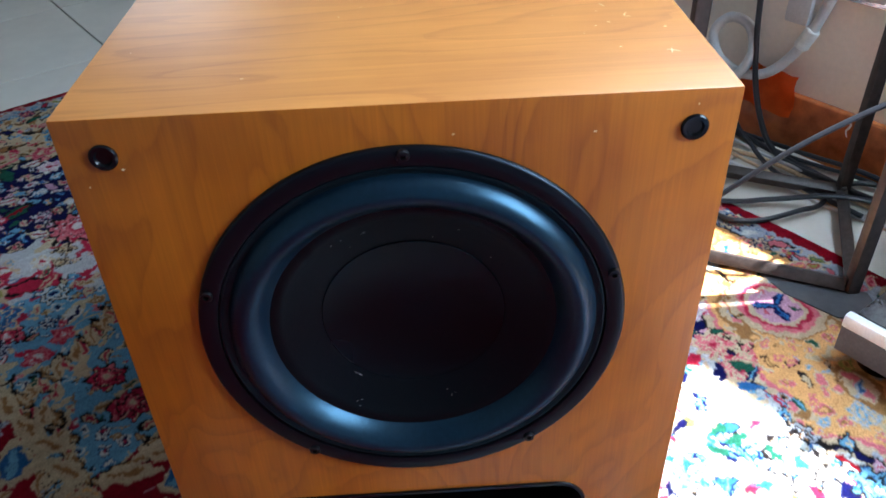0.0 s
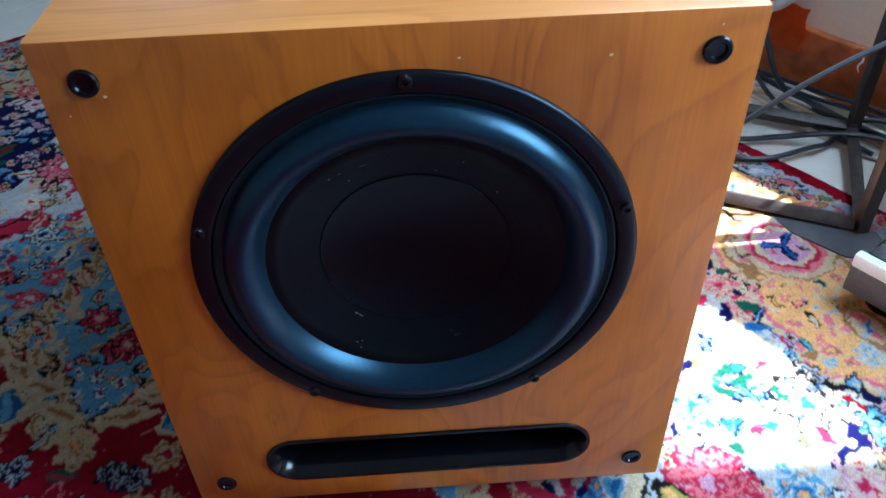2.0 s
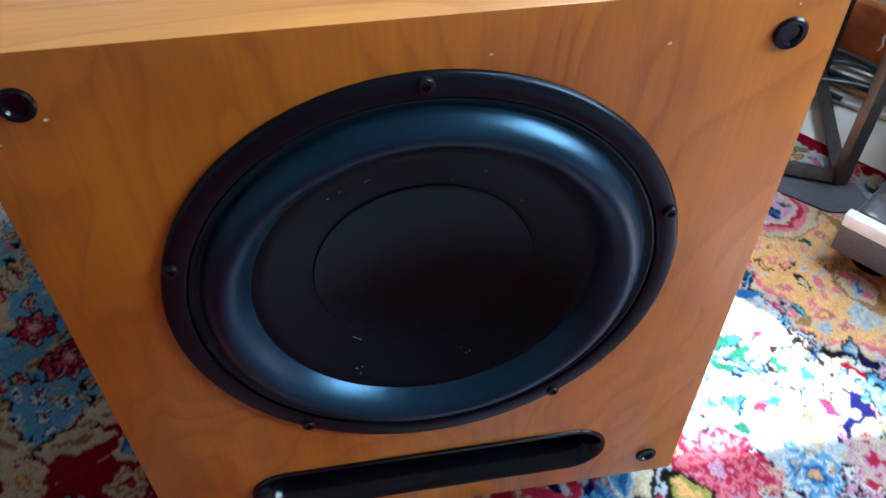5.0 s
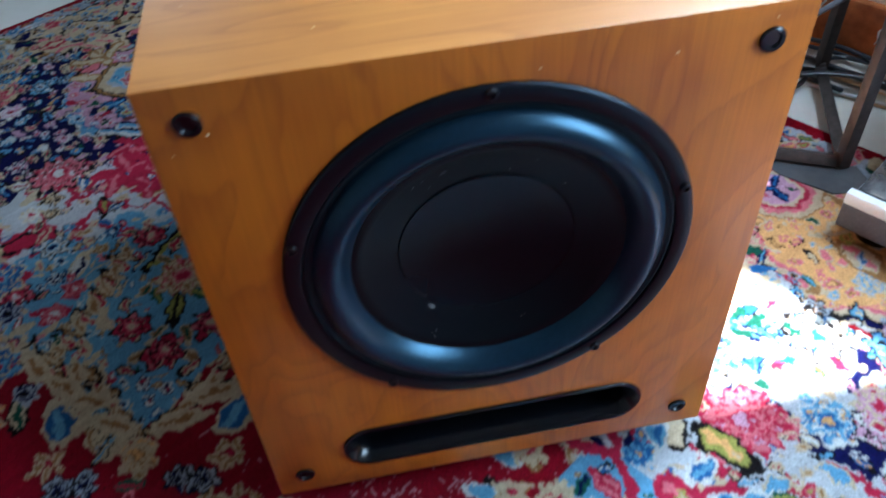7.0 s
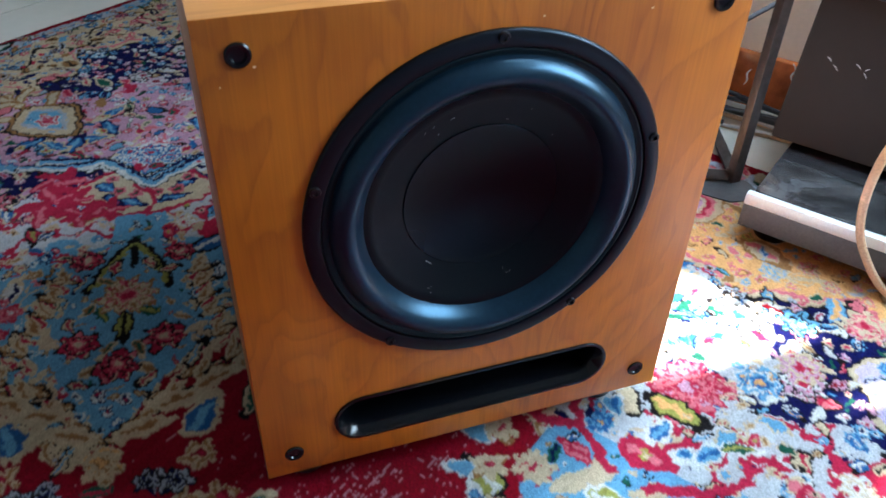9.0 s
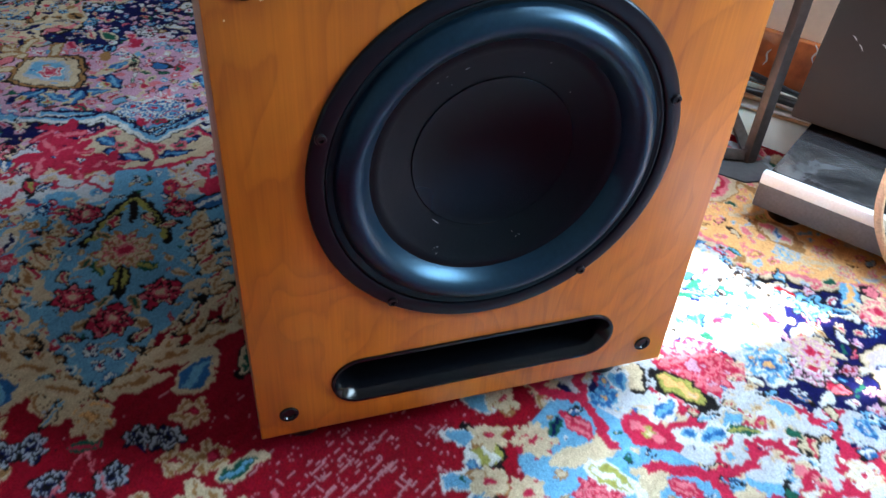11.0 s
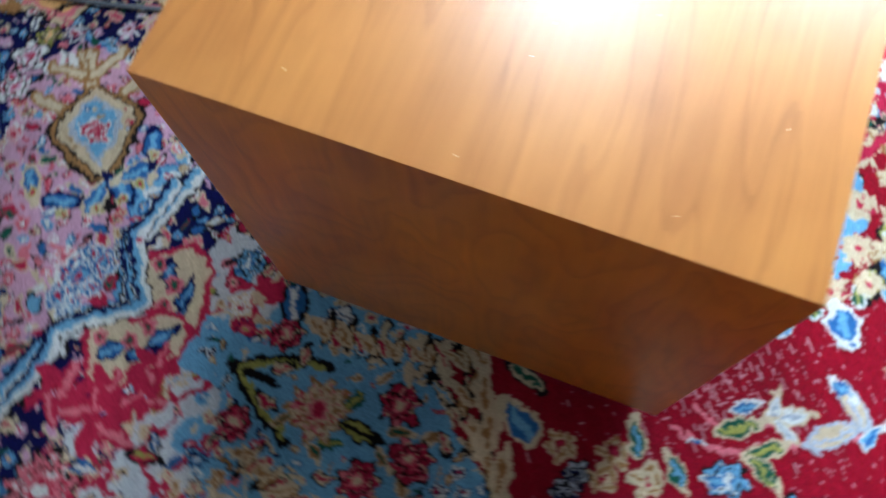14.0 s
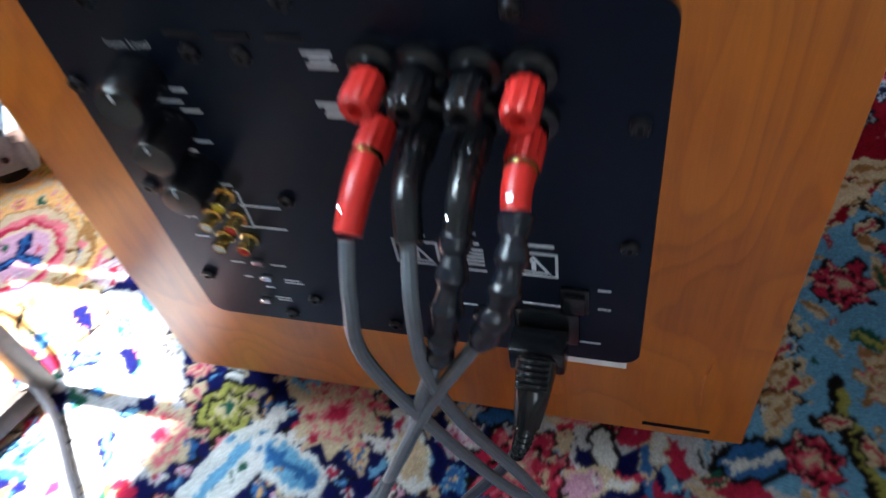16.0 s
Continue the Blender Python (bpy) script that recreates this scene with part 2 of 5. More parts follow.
def lathe(profile, seg=64, bm=None, at=(0, 0, 0), axis=(0, -1, 0), flutes=0, depth=0.0):
    """Turn (radius, height) about an axis; flutes ripple the sides."""
    bm = bm or bmesh.new()
    turn = Vector((0, 0, 1)).rotation_difference(Vector(axis)).to_matrix()
    rows = []
    for r, h in profile:
        if r < 1e-6:
            rows.append([bm.verts.new(Vector(at) + turn @ Vector((0, 0, h)))])
            continue
        ring = []
        for k in range(seg):
            a = 2 * math.pi * k / seg
            rr = r * (1 - depth * (0.5 + 0.5 * math.cos(a * flutes)) if flutes else 1)
            ring.append(bm.verts.new(Vector(at) + turn @ Vector((rr * math.cos(a), rr * math.sin(a), h))))
        rows.append(ring)
    for a, b in zip(rows, rows[1:]):
        for k in range(seg):
            j = (k + 1) % seg
            if len(a) == 1 and len(b) == 1:
                continue
            if len(a) == 1:
                bm.faces.new((a[0], b[j], b[k]))
            elif len(b) == 1:
                bm.faces.new((a[k], a[j], b[0]))
            else:
                bm.faces.new((a[k], a[j], b[j], b[k]))
    bmesh.ops.recalc_face_normals(bm, faces=bm.faces)
    return bm


def smooth_line(points, steps=10):
    """A Catmull-Rom line through points."""
    p = [Vector(q) for q in points]
    p = [p[0] * 2 - p[1], *p, p[-1] * 2 - p[-2]]
    out = []
    for a, b, c, d in zip(p, p[1:], p[2:], p[3:]):
        for k in range(steps):
            t = k / steps
            out.append(0.5 * (2 * b + (c - a) * t + (2 * a - 5 * b + 4 * c - d) * t * t + (3 * b - a - 3 * c + d) * t ** 3))
    return [*out, p[-2]]


def tube(points, radius, seg=10, steps=10, flat=1.0, bm=None):
    """A cable along a smooth line; flat squeezes it to a twin lead."""
    bm = bm or bmesh.new()
    line = smooth_line(points, steps)
    rows, side = [], None
    for k, q in enumerate(line):
        ahead = (line[min(k + 1, len(line) - 1)] - line[max(k - 1, 0)]).normalized()
        base = side if side is not None else (Vector((0, 0, 1)) if abs(ahead.z) < 0.9 else Vector((1, 0, 0)))
        side = (base - ahead * base.dot(ahead)).normalized()
        other = ahead.cross(side)
        r = radius(k / (len(line) - 1)) if callable(radius) else radius
        rows.append([bm.verts.new(q + side * (r * math.sin(2 * math.pi * j / seg)) + other * (r * flat * math.cos(2 * math.pi * j / seg))) for j in range(seg)])
    for a, b in zip(rows, rows[1:]):
        for j in range(seg):
            i = (j + 1) % seg
            bm.faces.new((a[j], a[i], b[i], b[j]))
    bm.faces.new(rows[0][::-1])
    bm.faces.new(rows[-1])
    bmesh.ops.recalc_face_normals(bm, faces=bm.faces)
    return bm


def rod(a, b, w, bm=None, bevel=0.002):
    """A square bar from a to b."""
    a, b = Vector(a), Vector(b)
    r = box((-w / 2, -w / 2, 0), (w / 2, w / 2, (b - a).length), bevel)
    q = Vector((0, 0, 1)).rotation_difference((b - a).normalized())
    bmesh.ops.transform(r, matrix=Matrix.Translation(a) @ q.to_matrix().to_4x4(), verts=r.verts)
    return r


# ---- the room ----
def wall_mesh(lo, hi, holes=()):
    """A wall slab (along v or u) with openings right through it: cut into upright strips and lintels."""
    bm = bmesh.new()
    axis = 0 if hi[0] - lo[0] > hi[1] - lo[1] else 1
    cuts = sorted({lo[axis], hi[axis], *(h[0] for h in holes), *(h[1] for h in holes)})
    for a, b in zip(cuts, cuts[1:]):
        zs = [lo[2]]
        for h in sorted((h for h in holes if h[0] <= a and h[1] >= b), key=lambda h: h[2]):
            zs += [h[2], h[3]]
        zs.append(hi[2])
        for z0, z1 in zip(zs[::2], zs[1::2]):
            p, q = list(lo), list(hi)
            p[axis], q[axis], p[2], q[2] = a, b, z0, z1
            box(p, q, bm=bm)
    return bm


def setting(name, bm, mat, label, category, smooth=35.0):
    ob = part(name, bm, mat, None, label, smooth)
    ob.matrix_basis = ROOM
    return tagged(ob, label, category, kind="structure")


# Openings lie out of view, sized to shape the sun patches and lamps.
setting("wall_east", wall_mesh((WALL, SOUTH, 0), (WALL + 0.05, NORTH, HIGH), ((-0.692, -0.388, 1.0, 1.43), (-0.290, 0.110, 0.555, 1.13), (-0.37, 0.09, 1.15, 1.64), (-0.73, -0.03, 1.68, 2.36), (-1.83, -0.89, 0.81, 1.83), (-0.82, -0.767, 1.05, 1.29))),
        PLASTER, "cream painted plaster wall above a wooden baseboard", "wall")
setting("wall_south", wall_mesh((WEST, SOUTH - 0.18, 0), (WALL + 0.18, SOUTH, HIGH)), DIM, "plain unseen wall, its grey set for bounced light", "wall")
setting("wall_north", wall_mesh((WEST, NORTH, 0), (WALL + 0.18, NORTH + 0.18, HIGH), ((0.23, 0.97, 0.9, 2.3),)), DIM, "plain unseen wall, its grey set for bounced light", "wall")
setting("wall_west", wall_mesh((WEST - 0.18, SOUTH - 0.18, 0), (WEST, NORTH + 0.18, HIGH)), DIM, "plain unseen wall, its grey set for bounced light", "wall")
setting("ceiling", box((WEST - 0.18, SOUTH - 0.18, HIGH), (WALL + 0.18, NORTH + 0.18, HIGH + 0.1)), CEILING, "plain unseen ceiling, its grey set for bounced light", "ceiling")
floor = setting("floor", box((WEST, SOUTH, -0.06), (WALL, NORTH, -0.014)), GROUT, "cream glazed floor tiles with grey joints", "floor")

# Unseen overhang and strip, added to keep sun out of the upper openings.
setting("eaves", box((WALL + 0.05, SOUTH, 2.62), (WALL + 0.74, NORTH, 2.70)), PLASTER, "plain unseen overhang outside the wall, added to block the sun", "eaves")
setting("awning", box((WALL + 0.745, -0.93, 2.60), (WALL + 0.98, NORTH, 2.66)), BOARD, "unseen strip along the overhang, added to block more sun", "awning")
# an unseen slanted board, added outside the low opening to trim the sun patch
bm = bmesh.new()
outline = [(-0.193, 1.090), (0.077, 0.760), (0.140, 0.700), (0.140, 1.145), (-0.300, 1.145), (-0.300, 1.110)]
rows = [[bm.verts.new((x, v, z)) for v, z in outline] for x in (WALL + 0.052, WALL + 0.070)]
bm.faces.new(rows[0]), bm.faces.new(rows[1][::-1])
for k in range(len(outline)):
    j = (k + 1) % len(outline)
    bm.faces.new((rows[0][k], rows[1][k], rows[1][j], rows[0][j]))
bmesh.ops.recalc_face_normals(bm, faces=bm.faces)
setting("shutter", bm, BOARD, "unseen slanted board outside a low opening, added to shape the sunlight", "shutter", 0)
# baseboard: a board with a rounded top edge
bm = box((WALL - 0.016, SOUTH, -0.010), (WALL - 0.0005, NORTH, 0.092), 0.005, seg=3)
setting("baseboard", bm, BOARD, "glossy red-brown varnished wooden baseboard", "baseboard")


# ---- the subwoofer ----
HALF, DEEP, FOOT, TOP = 0.207, 0.464, 0.042, 0.4915
LEAN = 0.029                              # the back leans out a little towards the top
MID = 0.312                               # height of the driver's centre
sub = thing("subwoofer", (0, 0, 0), "cherry-veneered subwoofer cabinet with a large black woofer, standing on a carpet", "subwoofer")


def slot_loop(cx, cz, half, r, y, n=12):
    """A stadium outline in the front's plane."""
    out = []
    for side in (1, -1):
        for k in range(n + 1):
            a = -math.pi / 2 + math.pi * k / n
            out.append(Vector((cx + side * (half - r + r * math.cos(a)), y, cz + side * r * math.sin(a))))
    return out


def cabinet():
    bm = bmesh.new()
    x, z0, z1 = HALF, FOOT, TOP
    front = [bm.verts.new(q) for q in ((-x, 0, z0), (x, 0, z0), (x, 0, z1), (-x, 0, z1))]
    back = [bm.verts.new((q, DEEP + (z - 0.267) * LEAN, z)) for q, z in ((-x, z0), (x, z0), (x, z1), (-x, z1))]
    edges = [bm.edges.new((a, b)) for a, b in zip(front, front[1:] + front[:1])]
    loops = []
    circle = [Vector((0.1385 * math.cos(a), 0, MID + 0.1385 * math.sin(a))) for a in (2 * math.pi * k / 72 for k in range(72))]
    for pts in (circle, slot_loop(0, 0.0985, 0.137, 0.0245, 0)):
        vs = [bm.verts.new(q) for q in pts]
        edges += [bm.edges.new((a, b)) for a, b in zip(vs, vs[1:] + vs[:1])]
        loops.append(vs)
    bmesh.ops.triangle_fill(bm, edges=edges, use_beauty=True)
    for vs in loops:
        deep = [bm.verts.new(v.co + Vector((0, 0.02, 0))) for v in vs]
        for k in range(len(vs)):
            j = (k + 1) % len(vs)
            bm.faces.new((vs[k], vs[j], deep[j], deep[k]))
    bm.faces.new(back)
    for k in range(4):
        j = (k + 1) % 4
        bm.faces.new((front[k], front[j], back[j], back[k]))
    outer = set(front + back)
    bmesh.ops.recalc_face_normals(bm, faces=bm.faces)
    rim = [e for e in bm.edges if e.verts[0] in outer and e.verts[1] in outer and
           sum(abs(a - b) > 0.02 for a, b in zip(e.verts[0].co, e.verts[1].co)) == 1]
    bmesh.ops.bevel(bm, geom=rim, offset=0.0012, segments=2, affect="EDGES", profile=0.5)
    # Top faces get the paler, lit copy of the veneer.
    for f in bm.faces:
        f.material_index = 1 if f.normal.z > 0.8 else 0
    return part("cabinet_body", bm, (WOOD_Z, WOOD_X), sub, "orange-brown cherry veneer with a satin lacquer, the top coloured paler as lit", 30)


body = cabinet()
C = (0, 0, MID)
drive = part("driver_frame", lathe([(0.1480, 0.0), (0.1522, 0.0002), (0.1520, 0.0022), (0.1508, 0.0036), (0.1496, 0.0040), (0.1405, 0.0042), (0.1388, 0.0034), (0.1380, 0.0010), (0.137, -0.004)], 128, at=C), BLACK, sub, "black painted steel driver frame")
part("gasket", lathe([(0.1381, 0.0012), (0.1374, 0.0022), (0.1362, 0.0024), (0.1345, 0.0012), (0.1330, 0.0007), (0.1318, 0.0005), (0.1310, -0.004)], 128, at=C), GASKET, sub, "flat dark teal rubber flange inside the frame")
roll = [(0.1318 - 0.0282 * k / 28, 0.0005 + 0.0130 * math.sin(math.pi * (k / 28) ** 0.95) ** 0.85 - 0.0044 * k / 28) for k in range(29)]
part("surround", lathe(roll, 128, at=C), RUBBER, sub, "half-roll black rubber surround, blue sky sheen put into its colour")
cone = [(0.1038, -0.0036), (0.1008, -0.0040), (0.0976, -0.0046)] + [(0.0976 - 0.0312 * k / 12, -0.0046 - 0.0128 * (k / 12) ** 0.9) for k in range(1, 13)] + [(0.060, -0.024)]
paper = part("cone", lathe(cone, 128, at=C), CONE, sub, "black pressed-pulp cone with a fine grain")
cap = [(0.0676, -0.0182), (0.0678, -0.0166), (0.0671, -0.0160), (0.0662, -0.0164)] + [(0.0662 * (1 - k / 14), -0.0164 - 0.0105 * (1 - (1 - k / 14) ** 2)) for k in range(1, 15)]
part("dust_cap", lathe(cap, 96, at=C), CAP, paper, "dished satin black dust cap with a thin raised rim")
# dust specks near the rim of the cone, with glints painted as pale arcs
dust = random.Random(19)
for k in range(14):
    r, a = dust.uniform(0.070, 0.095), radians(dust.choice((dust.uniform(40, 130), dust.uniform(230, 300))))
    h = -0.0046 - 0.0128 * ((0.0976 - r) / 0.0312) ** 0.9 + 0.0002
    span = dust.uniform(0.004, 0.05) if k % 5 == 0 else 0.006
    line = [(r * math.cos(a + span * q), -h, MID + r * math.sin(a + span * q)) for q in (-1, 0, 1)]
    part("dust_and_glint", tube(line, 0.00016, 5, 4), WHITE if k % 3 else INK, paper)
for k in range(5):
    a = radians(90 - 72 * k)
    at = (0.147 * math.cos(a), -0.0044, MID + 0.147 * math.sin(a))
    bm = lathe([(0.0042, -0.001), (0.0044, 0.0010), (0.0038, 0.0022), (0.0021, 0.0024), (0.0019, 0.0004), (0.0, 0.0002)], 24, at=at)
    part("frame_screw", bm, SCREW, drive)
for sx in (-1, 1):
    for z in (0.071, 0.466):
        bm = lathe([(0.0086, -0.002), (0.0088, 0.0012), (0.0078, 0.0022), (0.0056, 0.0020), (0.0050, 0.0010), (0.0046, 0.0003), (0.0, 0.0002)], 32, at=(sx * 0.180, 0, z))
        part("grille_socket", bm, PLASTIC, sub, "round black plastic grille socket")


def port():
    """A slot port: a rounded lip that flares in to a dark duct."""
    bm = bmesh.new()
    stages = [(0.1405, 0.0280, -0.0002), (0.1400, 0.0275, -0.0020), (0.1375, 0.0250, -0.0022), (0.1330, 0.0205, 0.0030), (0.1295, 0.0170, 0.0120), (0.1280, 0.0155, 0.0300), (0.1275, 0.0150, 0.1100)]
    rows = [[bm.verts.new(q) for q in slot_loop(0, 0.0985, h, r, y)] for h, r, y in stages]
    for a, b in zip(rows, rows[1:]):
        for k in range(len(a)):
            j = (k + 1) % len(a)
            bm.faces.new((a[k], a[j], b[j], b[k]))
    bm.faces.new(rows[-1])
    bmesh.ops.recalc_face_normals(bm, faces=bm.faces)
    bmesh.ops.reverse_faces(bm, faces=bm.faces)
    return part("bass_port", bm, PLASTIC, sub, "glossy black slot-shaped bass port", 50)


port()
for sx in (-1, 1):
    for y in (0.045, 0.418):
        part("foot", lathe([(0.0, 0.0), (0.017, 0.0), (0.020, 0.004), (0.021, 0.020), (0.016, 0.0425), (0.0, 0.0425)], 28, at=(sx * 0.165, y, 0.0), axis=(0, 0, 1)), BLACK, sub, "black plastic foot")


# ---- the carpet: a knotted floral field, painted knot by knot on a fine pile ----
KNOT = 0.0021
EAST, NORTHEND = 0.753, 1.34
gu = np.concatenate([np.arange(-2.2, -0.80, 0.05), np.arange(-0.80, EAST - 0.004, KNOT), [EAST - 0.0025, EAST]])
gv = np.concatenate([np.arange(-1.9, -0.72, 0.05), np.arange(-0.72, NORTHEND - 0.004, KNOT), [NORTHEND - 0.0025, NORTHEND]])
rng = np.random.RandomState(7)


def cloud(u, v, size, seed):
    """Smooth noise from -1 to 1."""
    g = np.random.RandomState(seed).rand(int(4.0 / size) + 4, int(4.0 / size) + 4) * 2 - 1
    x, y = (u + 2.5) / size % (g.shape[0] - 2), (v + 2.2) / size % (g.shape[1] - 2)
    i, j = x.astype(int), y.astype(int)
    x, y = x - i, y - j
    x, y = x * x * (3 - 2 * x), y * y * (3 - 2 * y)
    return (g[i, j] * (1 - x) + g[i + 1, j] * x) * (1 - y) + (g[i, j + 1] * (1 - x) + g[i + 1, j + 1] * x) * y


QU, QV = np.meshgrid(gu, gv, indexing="ij")
KU = QU + 0.0036 * cloud(QU, QV, 0.013, 3) + 0.0029 * cloud(QU, QV, 0.0055, 5) + 0.0015 * (rng.rand(*QU.shape) - 0.5)
KV = QV + 0.0036 * cloud(QU, QV, 0.013, 4) + 0.0029 * cloud(QU, QV, 0.0055, 6) + 0.0015 * (rng.rand(*QU.shape) - 0.5)
DYE = {"red": (0.275, 0.011, 0.032), "sky": (0.165, 0.350, 0.490), "cream": (0.510, 0.425, 0.310), "white": (0.550, 0.550, 0.535),
       "navy": (0.006, 0.013, 0.085), "pink": (0.500, 0.310, 0.390), "gold": (0.620, 0.370, 0.175), "rose": (0.420, 0.036, 0.085),
       "blush": (0.560, 0.190, 0.220), "green": (0.025, 0.120, 0.085), "lime": (0.330, 0.320, 0.105), "dark": (0.022, 0.018, 0.020),
       "blue": (0.045, 0.155, 0.320), "tan": (0.330, 0.190, 0.085), "grey": (0.36, 0.39, 0.44), "beige": (0.50, 0.400, 0.290), "lilac": (0.46, 0.40, 0.55), "mist": (0.455, 0.465, 0.485)}
DYE = {k: np.array(c) for k, c in DYE.items()}
dyed = np.empty((*QU.shape, 3), np.float32)
dyed[:] = DYE["red"]


def lay(mask, dye):
    dyed[mask] = DYE[dye]


# the grounds: rings of lobed bands about the medallion's centre
CU, CV = -0.687, -0.146
away = np.hypot(KU - CU, KV - CV)
turned = np.abs(np.degrees(np.arctan2(KV - CV, KU - CU)))
turned = np.where(turned > 47.6, np.abs(95.2 - turned), turned)
leafy = 0.012 * np.abs(np.sin(np.radians(turned * 42))) + 0.010 * cloud(KU, KV, 0.028, 11)
inner = 0.815 - 0.190 * np.exp(-(turned / 6.5) ** 2) - 0.178 * np.exp(-((turned - 47.6) / 7.0) ** 2) + leafy
lay(away > inner - 0.012, "cream")
lay(away > inner - 0.002, "beige")
lay(away > inner + 0.014, "sky")
pale = 0.775 + 0.262 * turned / 47.6 + 0.030 * cloud(KU, KV, 0.05, 12) + 0.012 * np.sin(np.radians(turned * 30))
lay(away > pale, "mist")
lay((away > pale + 0.01) & (cloud(KU, KV, 0.040, 52) > 0.62), "navy")
deep = 0.905 + 0.262 * turned / 47.6 + 0.022 * cloud(KU, KV, 0.045, 13)
vine = np.abs(cloud(KU, KV, 0.040, 14) + 0.5 * cloud(KU, KV, 0.019, 15))
lay((away > pale - 0.025) & (away < deep + 0.01) & (vine < 0.23), "rose")
lay(away > deep + 0.012, "navy")
# Ground painted paler where the sun patches fall, in place of navy.
sunlit_bed = ((KU - 0.35) / 0.12) ** 2 + ((KV + 0.06) / 0.16) ** 2 + 0.35 * cloud(KU, KV, 0.04, 17)
lay((sunlit_bed < 1) & (away > deep + 0.02), "mist")
sunlit_rear = ((KU - 0.53) / 0.085) ** 2 + ((KV - 0.21) / 0.12) ** 2 + 0.4 * cloud(KU, KV, 0.035, 18)
lay((sunlit_rear < 1) & (away > deep + 0.02), "mist")
# a lilac panel with a dark outline, let into the navy
panel = np.hypot((KU - 0.375) / 0.075, (KV + 0.385) / 0.085) + 0.10 * np.cos(6 * np.arctan2(KV + 0.385, KU - 0.375)) + 0.05 * cloud(KU, KV, 0.03, 17)
lay(panel < 1.08, "dark"), lay(panel < 1.03, "cream"), lay(panel < 0.94, "lilac")
# the diamond panels with a rosy ground on the diagonal
LU, LV, AX, AY = -0.061, 0.490, 0.672, 0.741
along, aside = (KU - LU) * AX + (KV - LV) * AY, np.abs((KU - LU) * -AY + (KV - LV) * AX)
cut = np.interp(aside, [0, 0.035, 0.085, 0.135, 0.19, 0.23, 0.28, 0.31], [0.27, 0.315, 0.320, 0.345, 0.318, 0.345, 0.42, 0.60]) + 0.006 * np.sin(aside * 190)
rosy = (along < 0.60 + 0.03 * np.sin(aside * 40))
for step, dye in ((-0.010, "dark"), (-0.005, "white"), (0.003, "sky"), (0.017, "blue"), (0.022, "pink")):
    lay((along > cut + step) & rosy & (aside < 0.31 - step), dye)
# the border: gold ground with a scalloped edge, a pale guard and a red selvedge
scallop = 0.458 + 0.030 * np.sin(KV * 22 + 1.2) + 0.022 * (2 * np.abs((KV * 11.5) % 1 - 0.5) - 0.5) + 0.155 * np.clip((KV - 0.03) * 6.0, 0, 1)
scallop_n = 1.13 + 0.045 * np.sin(KU * 22) + 0.018 * np.sin(KU * 61)
for edge, field in ((KU - scallop, KU), (KV - scallop_n, KV)):
    for step, dye in ((-0.012, "dark"), (-0.006, "beige"), (0.004, "blush"), (0.012, "gold")):
        lay(edge > step, dye)
lay(KV > scallop_n + 0.012, "beige")
wiggle = np.sin(KV * 48 + 2 * cloud(KU, KV, 0.05, 21))
lay((KU > 0.545) & (np.abs(KU - 0.615 - 0.030 * wiggle) < 0.0035), "dark")
lay((KV > 1.17) & (np.abs(KV - 1.225 - 0.030 * np.sin(KU * 48)) < 0.004), "dark")
lay((KU > 0.685) | (KV > 1.285), "dark")
lay((KU > 0.689) | (KV > 1.289), "grey")
lay((KU > 0.728) | (KV > 1.322), "red")


# the motifs
def patch(cu, cv, r):
    i0, i1, j0, j1 = np.searchsorted(gu, [cu - r, cu + r]).tolist() + np.searchsorted(gv, [cv - r, cv + r]).tolist()
    return slice(i0, i1), slice(j0, j1)


def flower(cu, cv, r, petals, outer, mid, core, rim="dark", spin=0.0):
    s = patch(cu, cv, r * 1.35)
    x, y = KU[s] - cu, KV[s] - cv
    d, a = np.hypot(x, y), np.arctan2(y, x) + spin
    lobe = r * (0.86 + 0.14 * np.cos(petals * a))
    tile = dyed[s]
    if rim:
        tile[d < lobe * 1.12] = DYE[rim]
    petal = d < lobe * 0.98
    tile[petal] = DYE[outer]
    if r > 0.012:
        vein = np.abs(np.cos(petals * a * 0.5)) * 0.5 + 0.5 * cloud(KU[s], KV[s], 0.006, 61)
        tile[petal & (vein > 0.62) & (d > r * 0.5)] = DYE[mid]
        tile[petal & (cloud(KU[s], KV[s], 0.005, 62) > 0.55)] = DYE[core if core not in ("dark", "navy", "green") else outer]
        tile[petal & (np.abs(d - lobe * 0.62) < 0.0016)] = DYE[rim or mid]
    if r > 0.009:
        tile[(d < lobe * 0.98) & (d > r * 0.42) & (np.abs(np.sin(petals * a / 2 + math.pi / 2)) < 0.16)] = DYE[mid]
    tile[d < lobe * (0.36 if r > 0.012 else 0.55)] = DYE[mid]
    tile[d < r * (0.20 if r > 0.012 else 0.30)] = DYE[core]


def leaf(cu, cv, angle, length, width, fill, vein=None, rim="cream"):
    s = patch(cu, cv, length * 0.75)
    x, y = KU[s] - cu, KV[s] - cv
    c, n = math.cos(radians(angle)), math.sin(radians(angle))
    p, q = (x * c + y * n) / (length / 2), (-x * n + y * c) / (width / 2)
    f = q * q + np.abs(p) ** 1.6 - 0.25 * p * (1 - p * p)
    tile = dyed[s]
    if rim:
        tile[f < 1.55] = DYE[rim]
    tile[f < 0.9] = DYE[fill]
    if vein:
        tile[(f < 0.75) & (np.abs(q) < 0.30)] = DYE[vein]


def stem(points, width, dye):
    pts = smooth_line([(u, v, 0) for u, v in points], 14)
    for p in pts:
        s = patch(p.x, p.y, width)
        dyed[s][np.hypot(KU[s] - p.x, KV[s] - p.y) < width / 2] = DYE[dye]


